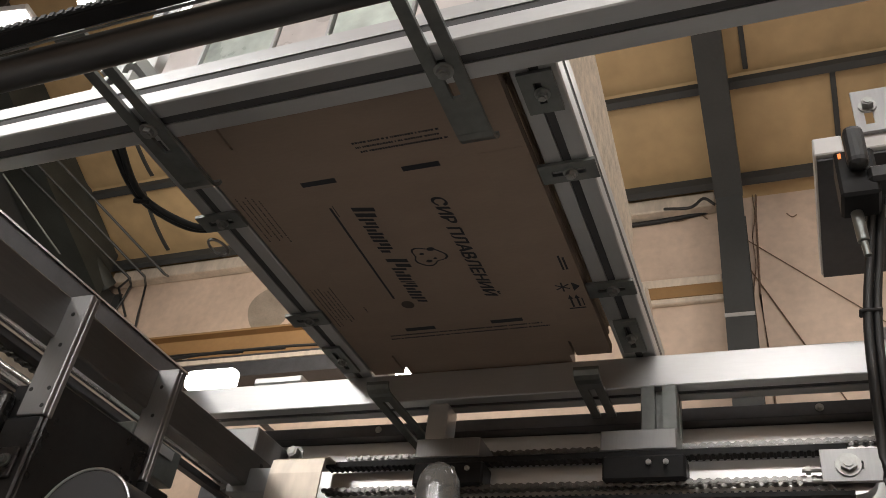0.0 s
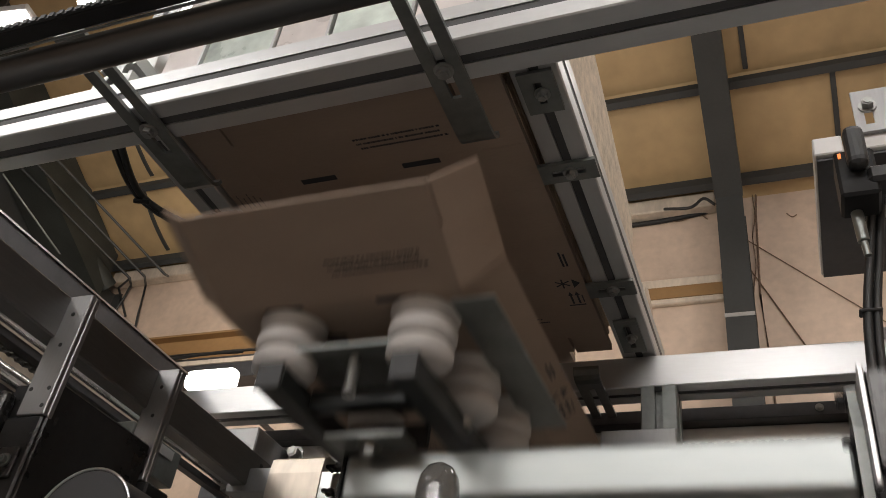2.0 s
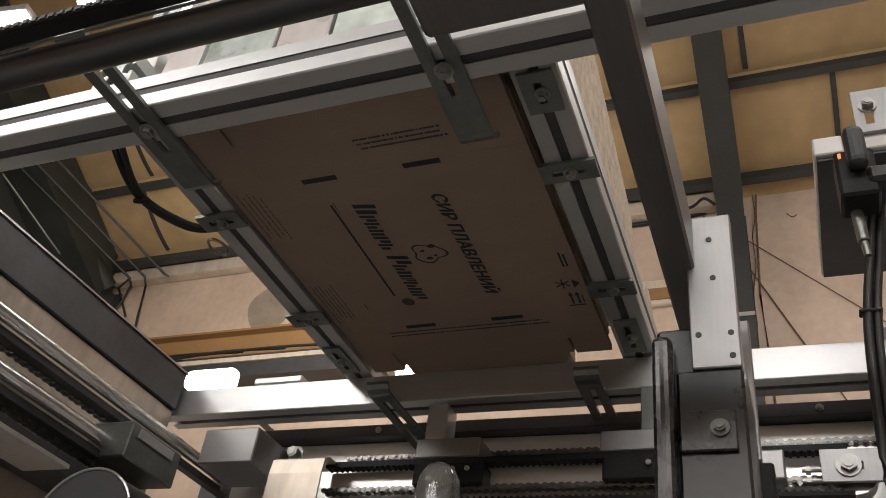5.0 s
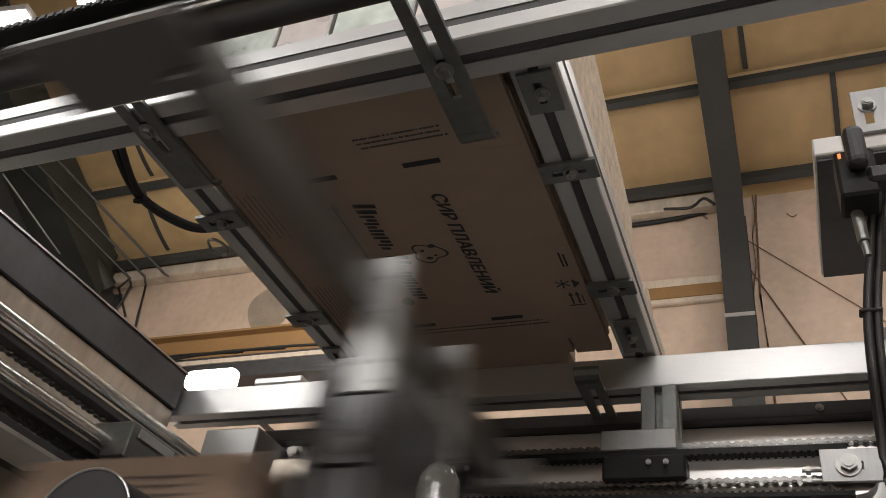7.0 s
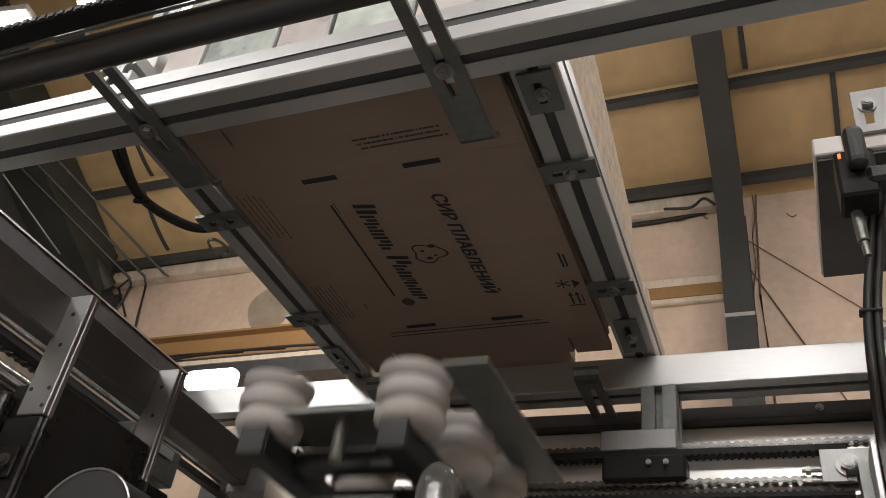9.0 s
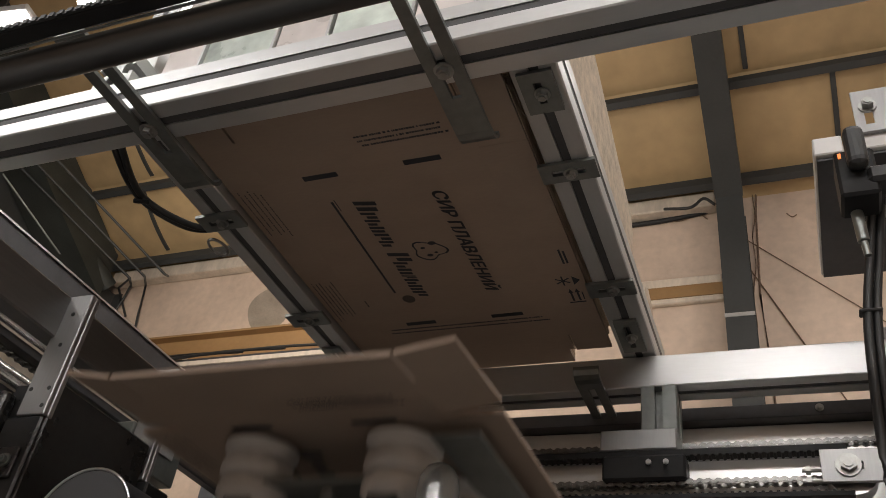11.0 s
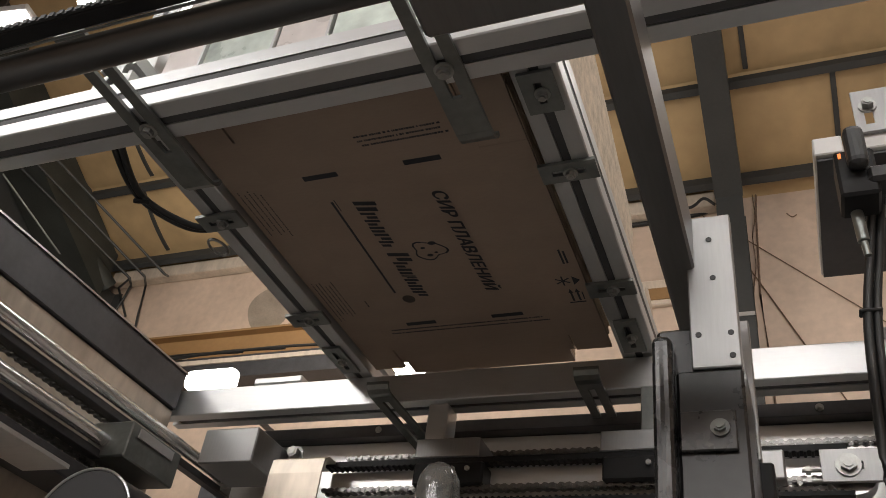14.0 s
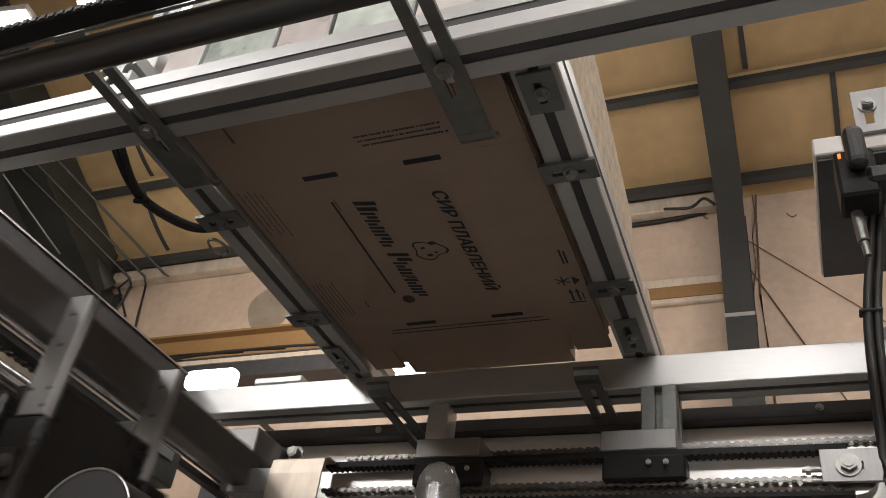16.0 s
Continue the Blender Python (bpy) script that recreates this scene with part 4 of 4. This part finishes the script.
spring = [(-0.378 + 0.006 * math.cos(a), 0.634 + 0.006 * math.sin(a), 0.522 + 0.00042 * i) for i, a in enumerate(2 * math.pi * j / 10 for j in range(90))]
armpart("spring", tube(spring, 0.0011, 6), BOLT)
armpart("vacuum_hose", tube(curve_points([(-0.419, 0.738, 0.482), (-0.4277, 0.745, 0.471), (-0.406, 0.765, 0.435), (-0.3873, 0.785, 0.40), (-0.3765, 0.80, 0.326), (-0.376, 0.80, 0.12)], 36), 0.0068, 10), TRANS, None, "braided clear vacuum hose")
armpart("vacuum_hose", tube(curve_points([(-0.3137, 0.752, 0.465), (-0.3416, 0.77, 0.433), (-0.371, 0.787, 0.405), (-0.378, 0.795, 0.385)], 18), 0.005, 10), TRANS, None, "braided clear vacuum hose")
armpart("drag_bracket", box(-0.345, -0.315, 0.752, 0.80, 0.452, 0.456), ARMDARK)
fl = armpart("flange_plate", rod((0.042, 0.735, 0.455), (0.05, 0.735, 0.455), 0.098, 6), SHEET)
fl.data.materials[0] = ZINC
for v in fl.data.vertices:
    v.co.y = (v.co.y - (0.735 + AY)) * 0.32 + 0.735 + AY
for dz in (-0.07, -0.03, 0.035, 0.075):
    armpart("bolt", hexbolt((0.0415, 0.72, 0.46 + dz), (-1, 0, 0), 0.006, 0.006), SLOTBLACK, fl)
blk = armpart("slide_block", box(0.056, 0.088, 0.690, 0.74, 0.462, 0.545, 0.003, seg=2), CASTDARK)
armpart("bolt", hexbolt((0.075, 0.689, 0.470), (0, -1, 0), 0.008, 0.006), BOLT, blk)
armpart("slide_body", box(0.0505, 0.085, 0.70, 0.76, 0.36, 0.461, 0.002), SLOTBLACK, blk)
armpart("slide_edge", box(0.0505, 0.0555, 0.69, 0.76, 0.45, 0.55, 0.001), ALU, blk)

# ---- gantry that travels across, in its place at the start ----
gan = root("pusher_gantry", -0.715, 0.6, 0.43, "stainless pusher gantry with drilled plates and dark body", "gantry")


def ganpart(name, bm, material, parent=None, label=""):
    at(bm, 0.715, -0.6, -0.43)
    return part(name, bm, material, parent or gan, label)


cross = ganpart("cross_bar", box(-0.728, -0.703, 0.295, 1.025, 0.415, 0.465, 0.002), GANBAR)
# Black discs on the solid bar stand for the shade in its holes.
for y, z in ((0.985, 0.452), (0.985, 0.420)):
    ganpart("hole_shade", rod((-0.7028, y, z), (-0.7022, y, z), 0.0035, 12), BLACK, cross)
for y, z0 in ((0.575, 0.327), (0.735, 0.327)):
    pl = ganpart("drilled_plate", box(-0.709, -0.674, y, y + 0.006, z0, 0.466, 0.001), PLATE)
    ganpart("side_web", box(-0.678, -0.674, y + 0.0065, y + 0.013, z0, 0.466, 0.001), PLATE, pl)
    # Same here: the plate is whole, black discs paint in the dark drillings.
    for x, z in ((-0.691, 0.442), (-0.690, 0.405), (-0.674 - 0.006, 0.355), (-0.703, 0.355), (-0.674 - 0.006, 0.336)):
        ganpart("hole_shade", rod((x, y - 0.0006, z), (x, y, z), 0.0023, 12), BLACK, pl)
body = ganpart("gripper_body", box(-0.735, -0.676, 0.582, 0.734, 0.225, 0.367, 0.003), GLOSSDARK)
ganpart("lower_body", box(-0.732, -0.655, 0.585, 0.73, 0.12, 0.2245, 0.004), GLOSSDARK, body)
ganpart("corner_guard", box(-0.7365, -0.7215, 0.564, 0.5815, 0.19, 0.352, 0.006, seg=3), CASTDARK, body)
ganpart("cover", box(-0.7205, -0.674, 0.5755, 0.5815, 0.225, 0.326, 0.002), GLOSSDARK, body)
ganpart("face_plate", box(-0.719, -0.681, 0.5715, 0.5754, 0.262, 0.292, 0.001), CASTDARK, body)
ganpart("bolt", hexbolt((-0.692, 0.5714, 0.278), (0, -1, 0), 0.0045, 0.004), ZINC, body)
nb = ganpart("near_carriage", box(-0.83, -0.695, 0.252, 0.318, 0.425, 0.4345, 0.003), GANBAR)
ganpart("bearing", box(-0.765, -0.70, 0.262, 0.303, 0.4346, 0.461, 0.004), DARK, nb)
ganpart("far_carriage", box(-0.735, -0.66, 0.962, 0.984, 0.405, 0.44, 0.002), PLATE)
ganpart("pusher_foot", box(-0.70, -0.665, 0.735, 0.775, 0.29, 0.325, 0.002), SLOTBLACK, body)


# ---- what moves ----
def motions():
    c = 8.55                                   # the machine repeats after this many seconds
    stroke = [(0.0, -0.40), (0.1, -0.357), (0.2, -0.307), (0.3, -0.272), (0.4, -0.238), (0.5, -0.205), (0.6, -0.166), (0.7, -0.132), (0.8, -0.094), (0.9, -0.062), (1.0, -0.03), (1.2, -0.009), (1.4, 0.0), (1.6, 0.0),
              (1.7, -0.042), (1.8, -0.088), (1.9, -0.127), (2.0, -0.164), (2.1, -0.194), (2.2, -0.226), (2.3, -0.253), (2.4, -0.285), (2.5, -0.319), (2.6, -0.357), (2.8, -0.43), (3.1, -0.5)]
    ax, ay, az = arm.location
    rows = [(t, pose(ax, ay, az + d)) for t, d in stroke] + [(8.3, pose(ax, ay, az - 0.5))]
    rows += [(t + c, pose(ax, ay, az + d)) for t, d in stroke] + [(16.0, pose(ax, ay, az - 0.5))]
    walk(arm, rows)

    go = [(3.75, 0.0), (3.85, 0.034), (3.95, 0.114), (4.05, 0.2), (4.15, 0.293), (4.25, 0.398), (4.35, 0.49), (4.45, 0.585), (4.55, 0.638), (4.65, 0.644),
          (6.6, 0.644), (6.7, 0.632), (6.8, 0.562), (6.9, 0.475), (7.0, 0.362), (7.1, 0.265), (7.2, 0.172), (7.3, 0.085), (7.4, 0.012), (7.5, 0.0)]
    gx, gy, gz = gan.location
    rows = [(0.0, pose(gx, gy, gz))] + [(t, pose(gx + d, gy, gz)) for t, d in go]
    rows += [(t + c + (0.03 if t > 6.0 else 0.0), pose(gx + d, gy, gz)) for t, d in go if t + c < 15.96] + [(16.0, pose(gx, gy, gz))]
    walk(gan, rows)

    # a blank: pulled down by the cups, laid on the table, lifted again folded and pushed away
    # rows: seconds, shift in x, drop, lift of the side flaps and of the near flap
    fall = [(1.62, 0, 0.0, 0, 0), (1.7, 0, -0.042, 16, 7), (1.8, 0, -0.088, 32, 18), (1.9, 0, -0.127, 40, 22), (2.0, 0, -0.164, 38, 22), (2.1, 0, -0.194, 20, 16), (2.2, 0, -0.226, 4, 6), (2.3, 0, -0.253, 2, 0), (2.4, 0, -0.285, 0, -4),
            (2.5, 0, -0.319, 0, -3), (2.6, 0, -0.37, 0, -11), (2.7, 0, -0.398, 2, -12), (2.8, 0, -0.425, 4, -6), (3.0, 0, -0.48, 4, 0), (3.6, 0, -0.79, 0, 0), (4.5, 0, -0.79, 0, 0),
            (5.0, 0, -0.66, -40, -40), (5.6, 0, -0.53, -86, -88), (5.95, 0, -0.44, -86, -88), (6.22, 0, -0.366, -86, -88), (6.3, 0, -0.33, -86, -88), (6.4, 0, -0.322, -86, -88), (6.55, 0, -0.317, -86, -88), (6.72, 0, -0.316, -86, -88), (6.8, -0.01, -0.316, -86, -88), (6.9, -0.058, -0.316, -86, -88), (7.0, -0.168, -0.318, -86, -88),
            (7.1, -0.29, -0.37, -86, -88), (7.3, -0.28, -0.5, -86, -88), (7.7, -0.1, -0.69, -86, -88)]
    # the corner flaps stand up while the blank settles
    curl = {2.3: 4, 2.4: 8, 2.5: 20, 2.6: 62, 2.7: 82, 2.8: 52, 3.0: 10}
    for blank, shift in ((blank_a, 0.0), (blank_b, c)):
        bx, by, bz = blank.location
        rows = [(0.0, pose(bx, by, bz))]
        corner_l, corner_r = [(0.0, pose(-0.1255, 0, 0))], [(0.0, pose(0.1255, 0, 0))]
        left, right, near = [(0.0, pose(-0.1255, 0, 0))], [(0.0, pose(0.1255, 0, 0))], [(0.0, pose(0, -0.1535, 0))]
        for t, dx, dz, a, n in fall:
            t = t + shift
            if t > 16.0:
                break
            rows.append((t, pose(bx + dx, by, max(-0.195, bz + dz))))
            left.append((t, pose(-0.1255, 0, 0, 0, a, 0)))
            right.append((t, pose(0.1255, 0, 0, 0, -a, 0)))
            near.append((t, pose(0, -0.1535, 0, -n, 0, 0)))
            k = curl.get(round(t - shift, 2), a)
            corner_l.append((t, pose(-0.1255, 0, 0, 0, k, 0)))
            corner_r.append((t, pose(0.1255, 0, 0, 0, -k, 0)))
        for rr in (rows, left, right, near, corner_l, corner_r):
            if rr[-1][0] < 16.0:
                rr.append((16.0, rr[-1][1]))
        walk(blank, rows)
        flaps = sorted([o for o in blank.children if o.name.startswith("side_flap")], key=lambda o: o.location.x)
        walk(flaps[0], left)
        walk(flaps[1], right)
        near_flap = [o for o in blank.children if o.name.startswith("near_flap")][0]
        walk(near_flap, near)
        corners = sorted([o for o in near_flap.children if o.name.startswith("corner_flap")], key=lambda o: o.location.x)
        walk(corners[0], corner_l)
        walk(corners[1], corner_r)


motions()
